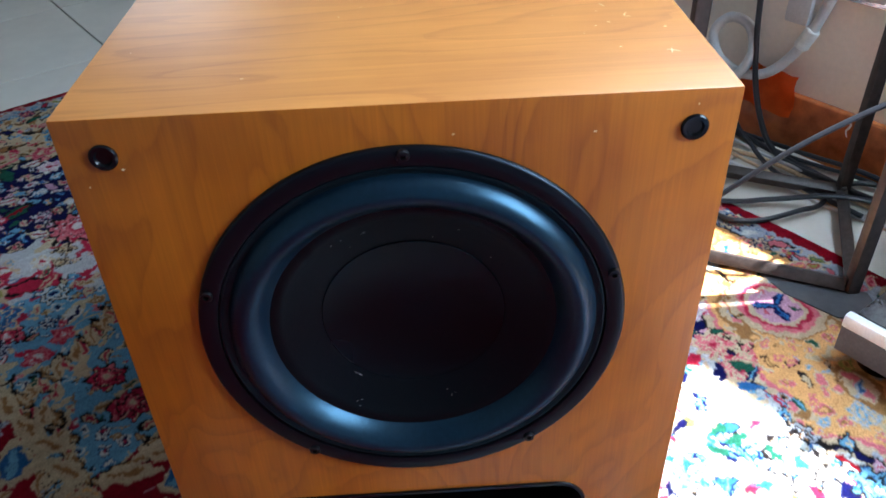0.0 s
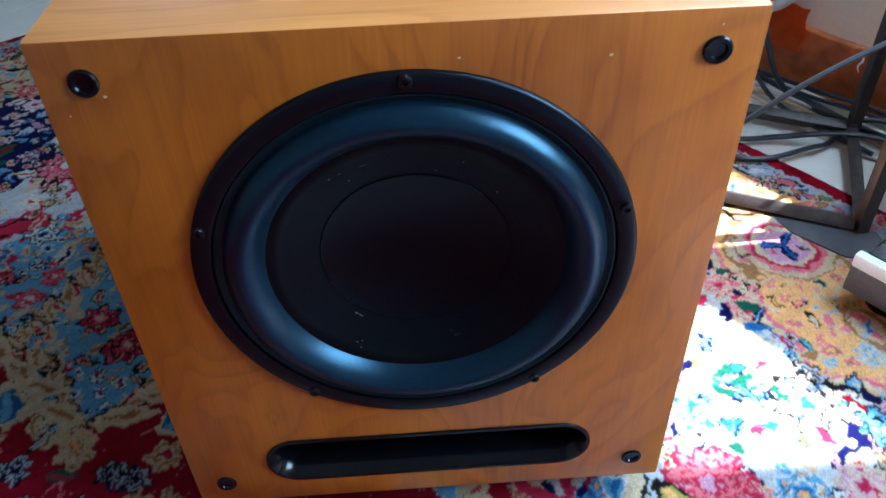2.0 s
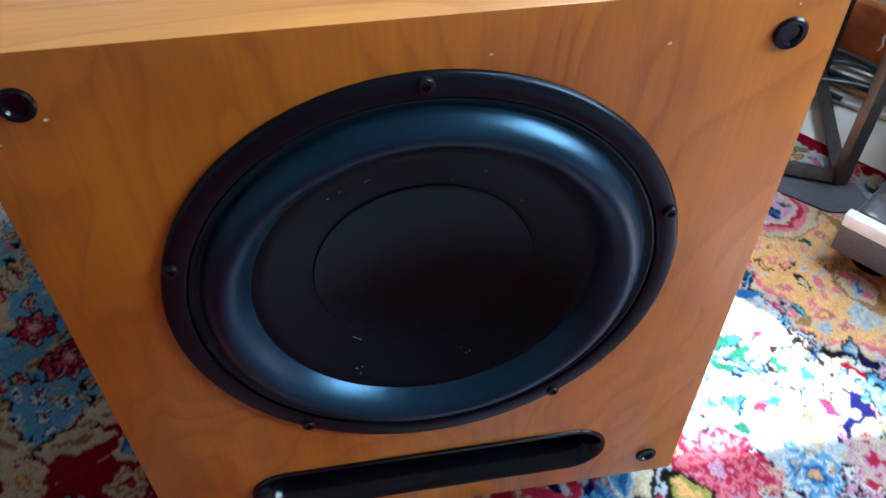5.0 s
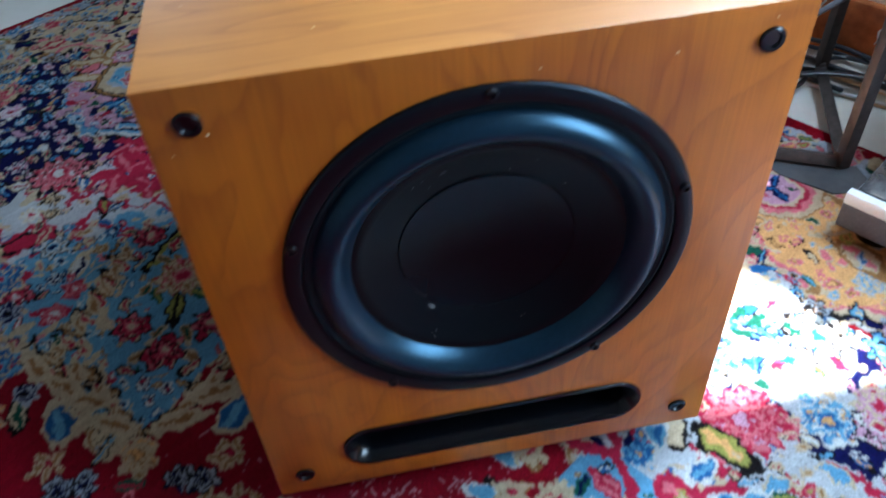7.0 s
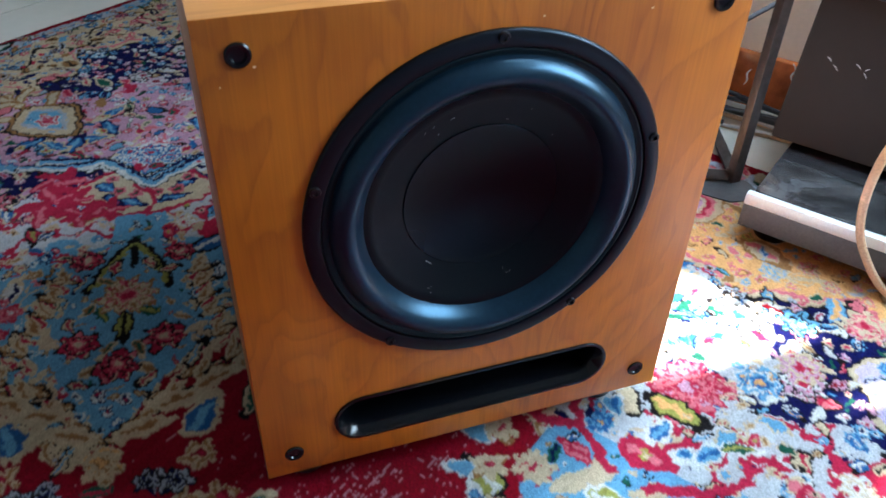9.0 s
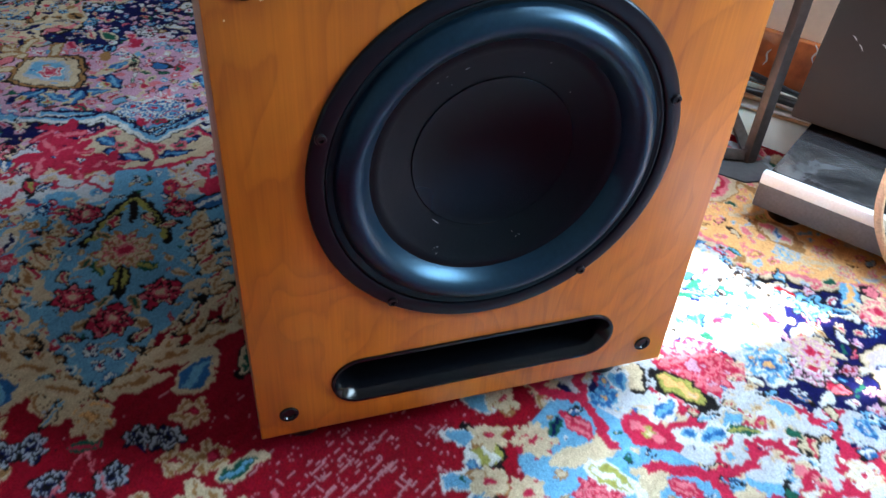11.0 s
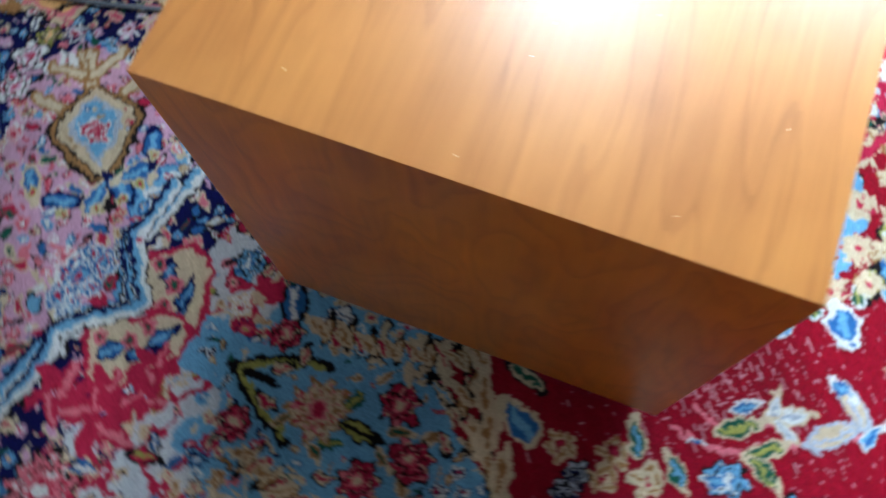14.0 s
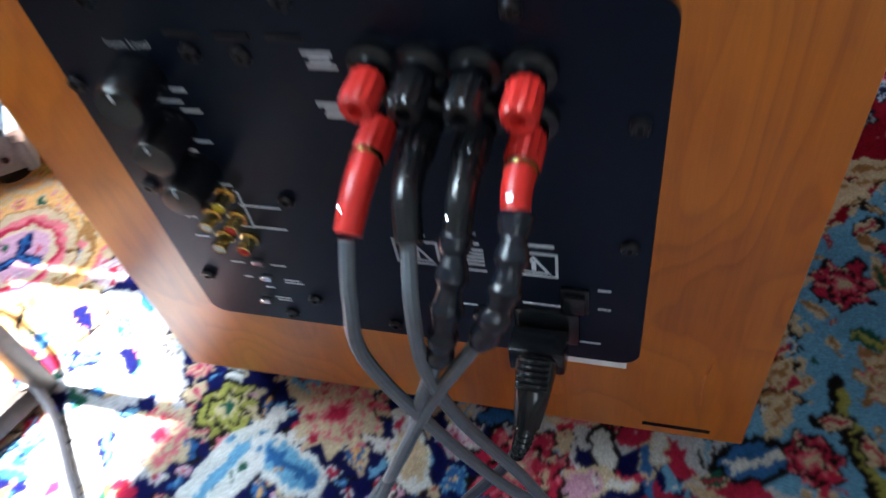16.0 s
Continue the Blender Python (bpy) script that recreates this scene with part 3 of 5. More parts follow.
def fringe(points, towards, side, gap=0.010):
    """Small ragged leaves set close along a line."""
    line = smooth_line([(u, v, 0) for u, v in points], 14)
    last, k = line[0], 0
    for p in line[1:]:
        if (p - last).length < gap:
            continue
        last, k = p, k + 1
        ang = towards + side * (18 + 24 * (k % 3)) + dice_f.uniform(-12, 12)
        leaf(p.x, p.y, ang, dice_f.uniform(0.026, 0.040), dice_f.uniform(0.009, 0.014), ("beige", "cream", "tan")[k % 3], ("tan", "rose", "cream")[k % 3], ("cream", None, "dark")[k % 3])


dice_f = random.Random(23)


def on_f(a, b):
    return 0.010 + a, -0.146 + b


def on_l(a, b):
    return LU + a * AX - b * AY, LV + a * AY + b * AX


# scattered small flowers and leaves, as thick as the knots allow, each ground with its own colours
GROUNDS = {"red": (), "rose": (("cream", "white", "rose"), ("sky", "blue", "white"), ("blush", "cream", "dark"), ("beige", "cream", "rose")), "sky": (("cream", "beige", "rose"), ("white", "sky", "navy"), ("rose", "blush", "white"), ("beige", "tan", "cream")),
           "mist": (("sky", "blue", "mist"), ("rose", "blush", "lime"), ("beige", "cream", "tan"), ("mist", "beige", "sky")), "lilac": (("cream", "beige", "dark"), ("sky", "blue", "cream"), ("mist", "lilac", "navy")),
           "white": (("blush", "rose", "white"), ("sky", "blue", "white"), ("rose", "blush", "lime"), ("blue", "sky", "gold")),
           "navy": (("cream", "blush", "rose"), ("pink", "white", "rose"), ("sky", "blue", "gold"), ("white", "pink", "red"), ("sky", "white", "navy")),
           "pink": (("cream", "rose", "green"), ("blush", "rose", "white"), ("sky", "blue", "white"), ("white", "blush", "rose")),
           "gold": (("grey", "sky", "beige"), ("blush", "tan", "gold"), ("beige", "tan", "gold"), ("gold", "blush", "grey"), ("blush", "gold", "beige")),
           "beige": (("grey", "tan", "dark"), ("blush", "rose", "cream"), ("sky", "navy", "cream")), "grey": (("cream", "blush", "rose"), ("sky", "blue", "white"), ("white", "rose", "lime"))}
spots = []
dice = random.Random(11)
for tries in range(30000):
    cu, cv = dice.uniform(-0.79, 0.73), dice.uniform(-0.70, 1.32)
    big = dice.random()
    r = 0.0075 + 0.017 * big ** 3
    i, j = int(np.searchsorted(gu, cu)), int(np.searchsorted(gv, cv))
    here = next((k for k in GROUNDS if abs(dyed[i, j] - DYE[k]).max() < 0.002), None)
    if here in ("mist", "lilac", "gold") and dice.random() < 0.72:
        continue
    if not here or not GROUNDS[here] or any((cu - a) ** 2 + (cv - b) ** 2 < (0.80 * (r + q)) ** 2 for a, b, q in spots):
        continue
    spots.append((cu, cv, r))
for cu, cv, r in spots:
    i, j = int(np.searchsorted(gu, cu)), int(np.searchsorted(gv, cv))
    here = next((k for k in GROUNDS if abs(dyed[i, j] - DYE[k]).max() < 0.002), "sky")
    looks = GROUNDS[here] or (("cream", "beige", "rose"),)
    outer, mid, core = dice.choice(looks)
    if dice.random() < 0.52:
        leaf(cu, cv, dice.uniform(0, 360), r * 2.4, r * 1.2, dice.choice((outer, mid, "green" if dice.random() < 0.3 else mid)), dice.choice((core, None)), "beige" if here == "gold" else dice.choice(("cream", "dark", None)))
    else:
        flower(cu, cv, r, dice.choice((5, 6, 7, 8)), outer, mid, core, "beige" if here == "gold" else dice.choice(("dark", "navy", None, None)), dice.uniform(0, 6))

# ragged cream leaves where the red field ends
for k in range(96):
    deg = -47 + 147 * k / 96
    fold = abs(deg) if abs(deg) < 47.6 else abs(95.2 - abs(deg))
    reach = 0.815 - 0.190 * math.exp(-(fold / 6.5) ** 2) - 0.178 * math.exp(-((fold - 47.6) / 7.0) ** 2)
    u, v = CU + reach * math.cos(radians(deg)), CV + reach * math.sin(radians(deg))
    if -0.78 < u < 0.70 and -0.70 < v < 1.1:
        leaf(u, v, deg + 180 + dice_f.uniform(-35, 35), dice_f.uniform(0.028, 0.044), dice_f.uniform(0.010, 0.017), ("cream", "beige", "cream")[k % 3], ("tan", "cream", "sky")[k % 3], (None, "cream", "dark")[k % 3])
# a shield of sky blue with cream blossoms, on the long axis
s = patch(*on_f(-0.005, 0), 0.10)
inside = (np.abs(KV[s] + 0.146) < np.interp(KU[s] - 0.010, [-0.085, -0.06, 0.0, 0.06, 0.09], [0.0, 0.04, 0.095, 0.105, 0.08]))
dyed[s][inside] = DYE["sky"]
for side in (1, -1):
    for a, b, r in ((-0.044, 0.057, 0.024), (0.013, 0.085, 0.024), (0.030, 0.150, 0.020), (0.085, 0.120, 0.022)):
        flower(*on_f(a, side * b), r, 8, "cream", "beige", "rose", None, side * a * 9)
    for a, b, ang, ln, fill, vein, rim in ((-0.027, 0.117, 70, 0.050, "lime", "white", "dark"), (-0.057, 0.106, 50, 0.034, "blue", "sky", "white"), (-0.080, 0.080, 50, 0.040, "blue", "sky", "white"),
                                         (-0.090, 0.055, 40, 0.044, "lime", "white", "dark"), (-0.100, 0.030, 20, 0.030, "green", "lime", "white"), (0.043, 0.078, 20, 0.030, "green", "navy", None),
                                         (0.060, 0.060, 80, 0.032, "blush", "rose", "rose"), (0.045, 0.030, 160, 0.055, "cream", None, None), (0.020, 0.045, 140, 0.050, "cream", None, None)):
        leaf(*on_f(a, side * b), 180 + side * ang, ln, ln * 0.55, fill, vein, rim)
    stem([on_f(0.06, side * 0.02), on_f(0.09, side * 0.07), on_f(0.075, side * 0.11), on_f(0.10, side * 0.17), on_f(0.13, side * 0.20)], 0.013, "rose")
    stem([on_f(0.09, side * 0.07), on_f(0.13, side * 0.10), on_f(0.16, side * 0.09), on_f(0.17, side * 0.13)], 0.012, "rose")
    flower(*on_f(0.275, side * 0.066), 0.030, 7, "sky", "blue", "gold", "white")
    leaf(*on_f(0.140, side * 0.055), 30 * side, 0.034, 0.018, "sky", "blue", "white")
    leaf(*on_f(0.165, side * 0.080), 120, 0.036, 0.016, "green", "lime", "white")
for side in (1, -1):
    for a, b, ang in ((-0.088, 0.050, 150), (-0.056, 0.092, 130), (-0.012, 0.122, 110), (0.036, 0.140, 95), (0.070, 0.165, 80)):
        leaf(*on_f(a - 0.020, side * (b + 0.020)), side * ang, 0.034, 0.017, ("blue", "lime", "sky")[int(b * 1000) % 3], "sky", "white")
        for k in range(6):
            t = 1.05 * k + a * 25
            leaf(*on_f(a + 0.011 * math.cos(t), side * b + 0.011 * math.sin(t)), math.degrees(t), 0.019, 0.012, "cream", "beige" if k % 2 else None, "tan" if k % 3 == 0 else None)
        flower(*on_f(a, side * b), 0.0055, 5, "rose", "blush", "rose", None)
flower(*on_f(-0.083, 0), 0.026, 9, "cream", "beige", "rose", None)
leaf(*on_f(-0.130, 0), 180, 0.046, 0.034, "blue", "sky", "white")
flower(*on_f(0.0, 0), 0.026, 9, "blush", "rose", "blush", "rose")
leaf(*on_f(0.026, 0), 90, 0.046, 0.020, "lime", "white", "white")
leaf(*on_f(0.098, 0), 90, 0.050, 0.030, "rose", "blush", "rose")
flower(*on_f(0.096, 0), 0.008, 6, "lime", "cream", "cream", None)
leaf(*on_f(0.135, 0), 0, 0.030, 0.022, "blue", "sky", "white")
flower(*on_f(0.216, 0), 0.043, 12, "blush", "rose", "pink", "rose")
leaf(*on_f(0.175, 0), 90, 0.060, 0.028, "lime", "gold", "dark")

# the shield on the diagonal: roses on sky blue
s = patch(*on_l(-0.06, 0), 0.20)
al, si = (KU[s] - LU) * AX + (KV[s] - LV) * AY, np.abs((KU[s] - LU) * -AY + (KV[s] - LV) * AX)
dyed[s][(si < np.interp(al, [-0.235, -0.19, -0.15, -0.11, -0.06, 0.03, 0.10], [0.0, 0.030, 0.058, 0.080, 0.085, 0.060, 0.035]))] = DYE["sky"]
stem([on_l(0.125, 0), on_l(0.10, 0.0), on_l(0.06, 0)], 0.009, "dark")
for side in (1, -1):
    stem([on_l(0.118, 0), on_l(0.075, side * 0.028), on_l(0.015, side * 0.050)], 0.013, "dark")
    stem([on_l(0.110, side * 0.003), on_l(0.07, side * 0.026), on_l(0.02, side * 0.045)], 0.008, "lime")
    flower(*on_l(-0.083, side * 0.050), 0.026, 7, "rose", "blush", "cream", "dark")
    flower(*on_l(0.081, side * 0.060), 0.022, 7, "rose", "blush", "cream", "dark")
    leaf(*on_l(-0.030, side * 0.028), 60 * side, 0.034, 0.018, "green", "lime", None)
    leaf(*on_l(-0.075, side * 0.085), 48 + side * 60, 0.030, 0.020, "beige", "cream", None)
    leaf(*on_l(-0.130, side * 0.030), 48 + side * 130, 0.026, 0.018, "beige", "tan", None)
    leaf(*on_l(-0.218, side * 0.098), 228 + side * 25, 0.050, 0.032, "blue", "sky", "cream")
    leaf(*on_l(-0.200, side * 0.150), 228 + side * 15, 0.050, 0.018, "cream", "green", "dark")
    stem([on_l(-0.250, 0), on_l(-0.195, side * 0.045), on_l(-0.150, side * 0.085), on_l(-0.145, side * 0.135), on_l(-0.09, side * 0.12)], 0.007, "tan")
    fringe([on_l(-0.250, 0), on_l(-0.195, side * 0.045), on_l(-0.150, side * 0.085), on_l(-0.145, side * 0.135), on_l(-0.09, side * 0.12), on_l(-0.02, side * 0.10), on_l(0.05, side * 0.085)], 228, side)
    for a, b, ang in ((-0.225, 0.035, 75), (-0.190, 0.070, 80), (-0.165, 0.110, 60), (-0.135, 0.150, 40)):
        leaf(*on_l(a, side * b), 228 + side * ang, 0.046, 0.022, "beige", "tan", "cream")
    for a, b in ((-0.270, 0.096), (-0.328, 0.084), (-0.328, 0.116), (-0.375, 0.105), (-0.384, 0.054), (-0.418, 0.024)):
        for k in range(5):
            t = 1.256 * k + a * 30
            leaf(*on_l(a + 0.0125 * math.cos(t), side * b + 0.0125 * math.sin(t)), 48 + math.degrees(t) * side, 0.019, 0.014, "beige" if a > -0.36 else "cream", "tan", "cream" if a < -0.36 else None)
        flower(*on_l(a, side * b), 0.004, 5, "rose", "rose", "rose", None)
    for a, b in ((-0.296, 0.049), (-0.339, 0.027), (-0.300, 0.075)):
        flower(*on_l(a, side * b), 0.017, 6, "grey", "navy", "dark", "dark")
    stem([on_l(-0.305, 0.0), on_l(-0.36, side * 0.03), on_l(-0.40, side * 0.07)], 0.004, "blush")
    for a, b, ang in ((-0.400, 0.130, 40), (-0.440, 0.060, 15), (-0.345, 0.145, 60)):
        leaf(*on_l(a, side * b), 228 + side * ang, 0.040, 0.018, "green", "sky", "cream")
flower(*on_l(-0.124, 0), 0.027, 7, "rose", "blush", "cream", "dark")
flower(*on_l(0, 0), 0.036, 10, "cream", "blush", "rose", "tan")
for a, b, ang in ((-0.02, 0.045, 20), (-0.045, 0.065, 70), (0.03, 0.030, 110), (0.045, -0.045, 160), (-0.095, 0.015, 20), (-0.100, -0.022, 80), (-0.15, 0.040, 130), (-0.15, -0.036, 10), (-0.02, -0.052, 60), (-0.05, -0.070, 120), (0.06, 0.020, 40), (0.065, -0.020, 100)):
    leaf(*on_l(a, b), ang, 0.026, 0.012, ("beige", "cream", "tan")[int(ang) % 3], ("tan", "rose", "green")[int(ang) % 3], (None, "dark", "cream")[int(ang / 10) % 3])
leaf(*on_l(-0.055, 0), 48, 0.042, 0.020, "lime", "dark", "dark")
for a, b in ((-0.170, 0.014), (-0.178, -0.012), (-0.195, 0.003)):
    flower(*on_l(a, b), 0.009, 5, "white", "navy", "rose", "navy")
flower(*on_l(-0.268, 0), 0.022, 6, "beige", "tan", "gold", "cream")
leaf(*on_l(-0.300, 0), 138, 0.040, 0.018, "green", "rose", None)
flower(*on_l(-0.368, 0), 0.017, 6, "grey", "navy", "dark", "dark")
# a stepped outline round the rosy ground, with a cream corner inside a rose band
def line_of(points, width, dye, shift=(0.0, 0.0)):
    for (a, b), (c, d) in zip(points, points[1:]):
        s = patch((a + c) / 2, (b + d) / 2, math.hypot(a - c, b - d) / 2 + width + 0.012)
        x, y = KU[s] - a - shift[0], KV[s] - b - shift[1]
        t = np.clip((x * (c - a) + y * (d - b)) / ((c - a) ** 2 + (d - b) ** 2), 0, 1)
        dyed[s][np.hypot(x - t * (c - a), y - t * (d - b)) < width / 2] = DYE[dye]


for flip in (1, -1):
    turn = (lambda u, v: (u, v)) if flip == 1 else (lambda u, v: (LU + (v - LV) * 0.9, LV + (u - LU) * 1.1))
    steps = [turn(*q) for q in ((0.055, 0.861), (0.110, 0.795), (0.110, 0.694), (0.214, 0.688), (0.219, 0.655), (0.283, 0.585))]
    corner = [turn(*q) for q in ((0.150, 0.655), (0.150, 0.620), (0.095, 0.640))]
    line_of(corner, 0.075, "rose"), line_of(corner, 0.060, "cream")
    for width, dye, shift in ((0.024, "dark", 0.0), (0.020, "white", 0.0), (0.012, "sky", 0.003), (0.005, "navy", 0.006)):
        line_of(steps, width, dye, (shift, shift))
    for q in ((0.150, 0.640), (0.095, 0.640), (0.120, 0.625)):
        u, v = turn(*q)
        leaf(u, v, 40 + 900 * u, 0.034, 0.016, "blue", "sky", "navy")
        flower(u + 0.018, v + 0.012, 0.012, 5, "blush", "rose", "green", None)
    # the pointed panel with its dark and tan outlines
    cu, cv = turn(0.381, 0.711)
    s = patch(cu, cv, 0.15)
    x, y = KU[s] - cu, np.abs(KV[s] - cv)
    if flip == -1:
        x, y = KV[s] - cv, np.abs(KU[s] - cu)
    shape = y - np.interp(x, [-0.086, -0.060, -0.030, 0.0, 0.022, 0.045, 0.062, 0.075], [-0.004, 0.020, 0.042, 0.060, 0.062, 0.040, 0.020, -0.004])
    for lim, dye in ((0.006, "dark"), (0.000, "tan"), (-0.007, "dark"), (-0.010, "beige"), (-0.026, "grey"), (-0.034, "sky")):
        dyed[s][shape < lim] = DYE[dye]
    flower(cu, cv, 0.021, 5, "rose", "blush", "rose", "white")
    for side in (1, -1):
        for a, b, c, d in ((0.075, 0.0, 0.125, 0.006), (0.090, 0.004, 0.118, 0.050), (0.050, 0.046, 0.075, 0.075)):
            line_of([turn(0.381 + a, 0.711 + side * b), turn(0.381 + c, 0.711 + side * d)], 0.020, "tan")
            line_of([turn(0.381 + a, 0.711 + side * b), turn(0.381 + c, 0.711 + side * d)], 0.011, "cream")
    arc = [turn(*q) for q in ((0.326, 0.805), (0.289, 0.767), (0.282, 0.721), (0.288, 0.690), (0.305, 0.665), (0.340, 0.640))]
    for k, q in enumerate(arc):
        leaf(*q, 70 * k, 0.050, 0.022, "blue", "sky", "navy" if k % 2 else "cream")
        flower(q[0] - 0.016, q[1], 0.010, 5, "cream", "lime", "rose", None)
    for u, v, r in ((0.179, 0.757, 0.028), (0.150, 0.770, 0.020), (0.205, 0.735, 0.018), (0.165, 0.735, 0.016)):
        flower(*turn(u, v), r, 5, "blue", "sky", "rose", "white")
for u, v, r in ((0.481, 0.816, 0.026), (0.526, 0.791, 0.026)):
    flower(u, v, r, 5, "white", "pink", "rose", "dark")
flower(0.553, 0.761, 0.018, 6, "lime", "cream", "gold", "dark")
for u, v, r in ((-0.006, 0.743, 0.050), (0.038, 0.794, 0.040), (0.040, 0.676, 0.034), (0.005, 0.690, 0.030), (0.030, 0.740, 0.030)):
    for k in range(5):
        leaf(u + 0.5 * r * math.cos(1.26 * k + u * 40), v + 0.5 * r * math.sin(1.26 * k + u * 40), math.degrees(1.26 * k + u * 40) + 25, r * 1.2, r * 0.55, "rose", "blush" if k % 2 else None, None)
# single blossoms behind the cabinet and beside it, with pale ones whitening the sun patch
for u, v, r, n, o, m, c in ((0.290, 0.486, 0.034, 7, "sky", "blue", "gold"), (0.230, 0.427, 0.036, 9, "rose", "blush", "cream"), (0.205, 0.520, 0.032, 9, "rose", "cream", "rose"), (0.477, 0.600, 0.030, 8, "cream", "pink", "rose"),
                         (0.532, 0.608, 0.028, 8, "cream", "pink", "rose"), (0.482, 0.279, 0.036, 9, "cream", "blush", "rose"), (0.424, 0.280, 0.026, 7, "lime", "cream", "green"), (0.340, 0.323, 0.042, 11, "cream", "blush", "rose"),
                         (-0.073, 0.821, 0.046, 12, "blush", "rose", "white"), (0.454, -0.025, 0.034, 8, "cream", "blush", "rose"), (0.312, -0.250, 0.028, 7, "pink", "white", "rose"), (0.460, -0.285, 0.034, 8, "cream", "blush", "rose"),
                         (0.449, -0.342, 0.032, 7, "cream", "blush", "rose"), (0.337, -0.240, 0.030, 8, "cream", "pink", "rose"), (0.462, 0.026, 0.028, 8, "cream", "blush", "rose"), (0.405, -0.055, 0.036, 8, "cream", "beige", "sky"),
                         (0.385, -0.150, 0.038, 9, "white", "cream", "blue"), (0.335, -0.040, 0.034, 7, "cream", "white", "lime"), (0.345, 0.045, 0.036, 8, "white", "cream", "sky"), (0.415, -0.215, 0.026, 7, "sky", "blue", "cream"), (-0.320, -0.011, 0.034, 6, "sky", "blue", "gold"), (-0.255, 0.052, 0.024, 6, "sky", "blue", "white"), (-0.225, -0.282, 0.036, 7, "sky", "blue", "lime")):
    flower(u, v, r, n, o, m, c, "dark" if o != "cream" else None)
for u, v, ang, ln, f, w in ((0.435, 0.332, 30, 0.075, "white", "sky"), (0.388, 0.353, 120, 0.060, "sky", "blue"), (0.537, 0.492, 60, 0.050, "sky", "blue"), (0.546, 0.376, 10, 0.06, "pink", "blush"), (0.300, 0.380, 80, 0.05, "cream", "beige")):
    leaf(u, v, ang, ln, ln * 0.5, f, w, "white")
# grey-blue leaves in pale settings along the gold border, and blue sprigs on the beds paled as sunlit
sprig = random.Random(29)
for k in range(21):
    v = -0.66 + 0.088 * k
    u = 0.535 + 0.105 * (k % 2) + (0.10 if v > 0.12 and k % 2 == 0 else 0.0)
    leaf(u, v, sprig.uniform(20, 70), 0.058, 0.036, "beige", "blush", "tan")
    leaf(u, v, sprig.uniform(20, 70), 0.030, 0.015, "grey", "blue", None)
    flower(u + 0.022, v + 0.030, 0.011, 5, "lime" if k % 3 == 0 else "blush", "gold", "tan", "tan" if k % 2 else None)
for cu, cv, ru, rv, many in ((0.35, -0.06, 0.11, 0.15, 46), (0.53, 0.21, 0.075, 0.11, 26)):
    for k in range(many):
        a, d = sprig.uniform(0, 6.28), math.sqrt(sprig.random())
        u, v = cu + ru * d * math.cos(a), cv + rv * d * math.sin(a)
        leaf(u, v, sprig.uniform(0, 360), sprig.uniform(0.020, 0.040), sprig.uniform(0.009, 0.018), sprig.choice(("blue", "navy", "green", "navy", "rose")), sprig.choice(("sky", None, None)), None)
# round badges in the border, a dark bird-like leaf in each
for v in (-0.48, 0.015, 0.540, 1.02):
    for r, dye in ((0.060, "tan"), (0.057, "beige"), (0.047, "blush"), (0.041, "rose"), (0.036, "cream"), (0.030, "pink")):
        s = patch(0.585, v, r * 1.2)
        dyed[s][np.hypot(KU[s] - 0.585, (KV[s] - v) * 0.9) < r] = DYE[dye]
    for ang in (20, 140, 250):
        leaf(0.585 + 0.013 * math.cos(radians(ang)), v + 0.013 * math.sin(radians(ang)), ang, 0.036, 0.015, "navy", "blue", None)
# a branch with buds on the open red ground
stem([(-0.165, 0.060), (-0.195, 0.040), (-0.205, 0.000), (-0.215, -0.040)], 0.006, "blush")
stem([(-0.185, 0.090), (-0.215, 0.060), (-0.235, 0.020), (-0.240, -0.030), (-0.250, -0.110)], 0.006, "blush")
for u, v, ang, ln, f, w, r in ((-0.182, 0.004, 95, 0.044, "blue", "sky", "white"), (-0.203, 0.020, 92, 0.058, "green", "lime", "cream"), (-0.236, 0.000, 92, 0.058, "green", "lime", "cream"), (-0.255, 0.066, 60, 0.036, "blue", "sky", "white"),
                             (-0.258, 0.010, 20, 0.050, "green", "lime", "cream"), (-0.205, -0.040, 80, 0.060, "white", "grey", "cream"), (-0.190, -0.030, 150, 0.040, "white", "grey", "cream"), (-0.220, -0.030, 30, 0.040, "white", "grey", "cream"),
                             (-0.240, -0.080, 95, 0.070, "beige", "grey", "grey"), (-0.215, -0.118, 10, 0.060, "beige", "grey", "grey"), (-0.190, -0.112, 30, 0.036, "blue", "sky", "white"), (-0.250, -0.125, 120, 0.040, "sky", "blue", "white"),
                             (-0.205, -0.190, 40, 0.060, "cream", "lime", "beige"), (-0.240, -0.170, 120, 0.05, "lime", "green", "dark"), (-0.205, 0.073, 60, 0.02, "blue", "sky", "white"), (-0.320, 0.120, 30, 0.05, "green", "sky", "cream")):
    leaf(u, v, ang, ln * 0.82, ln * 0.32, f, w, r)
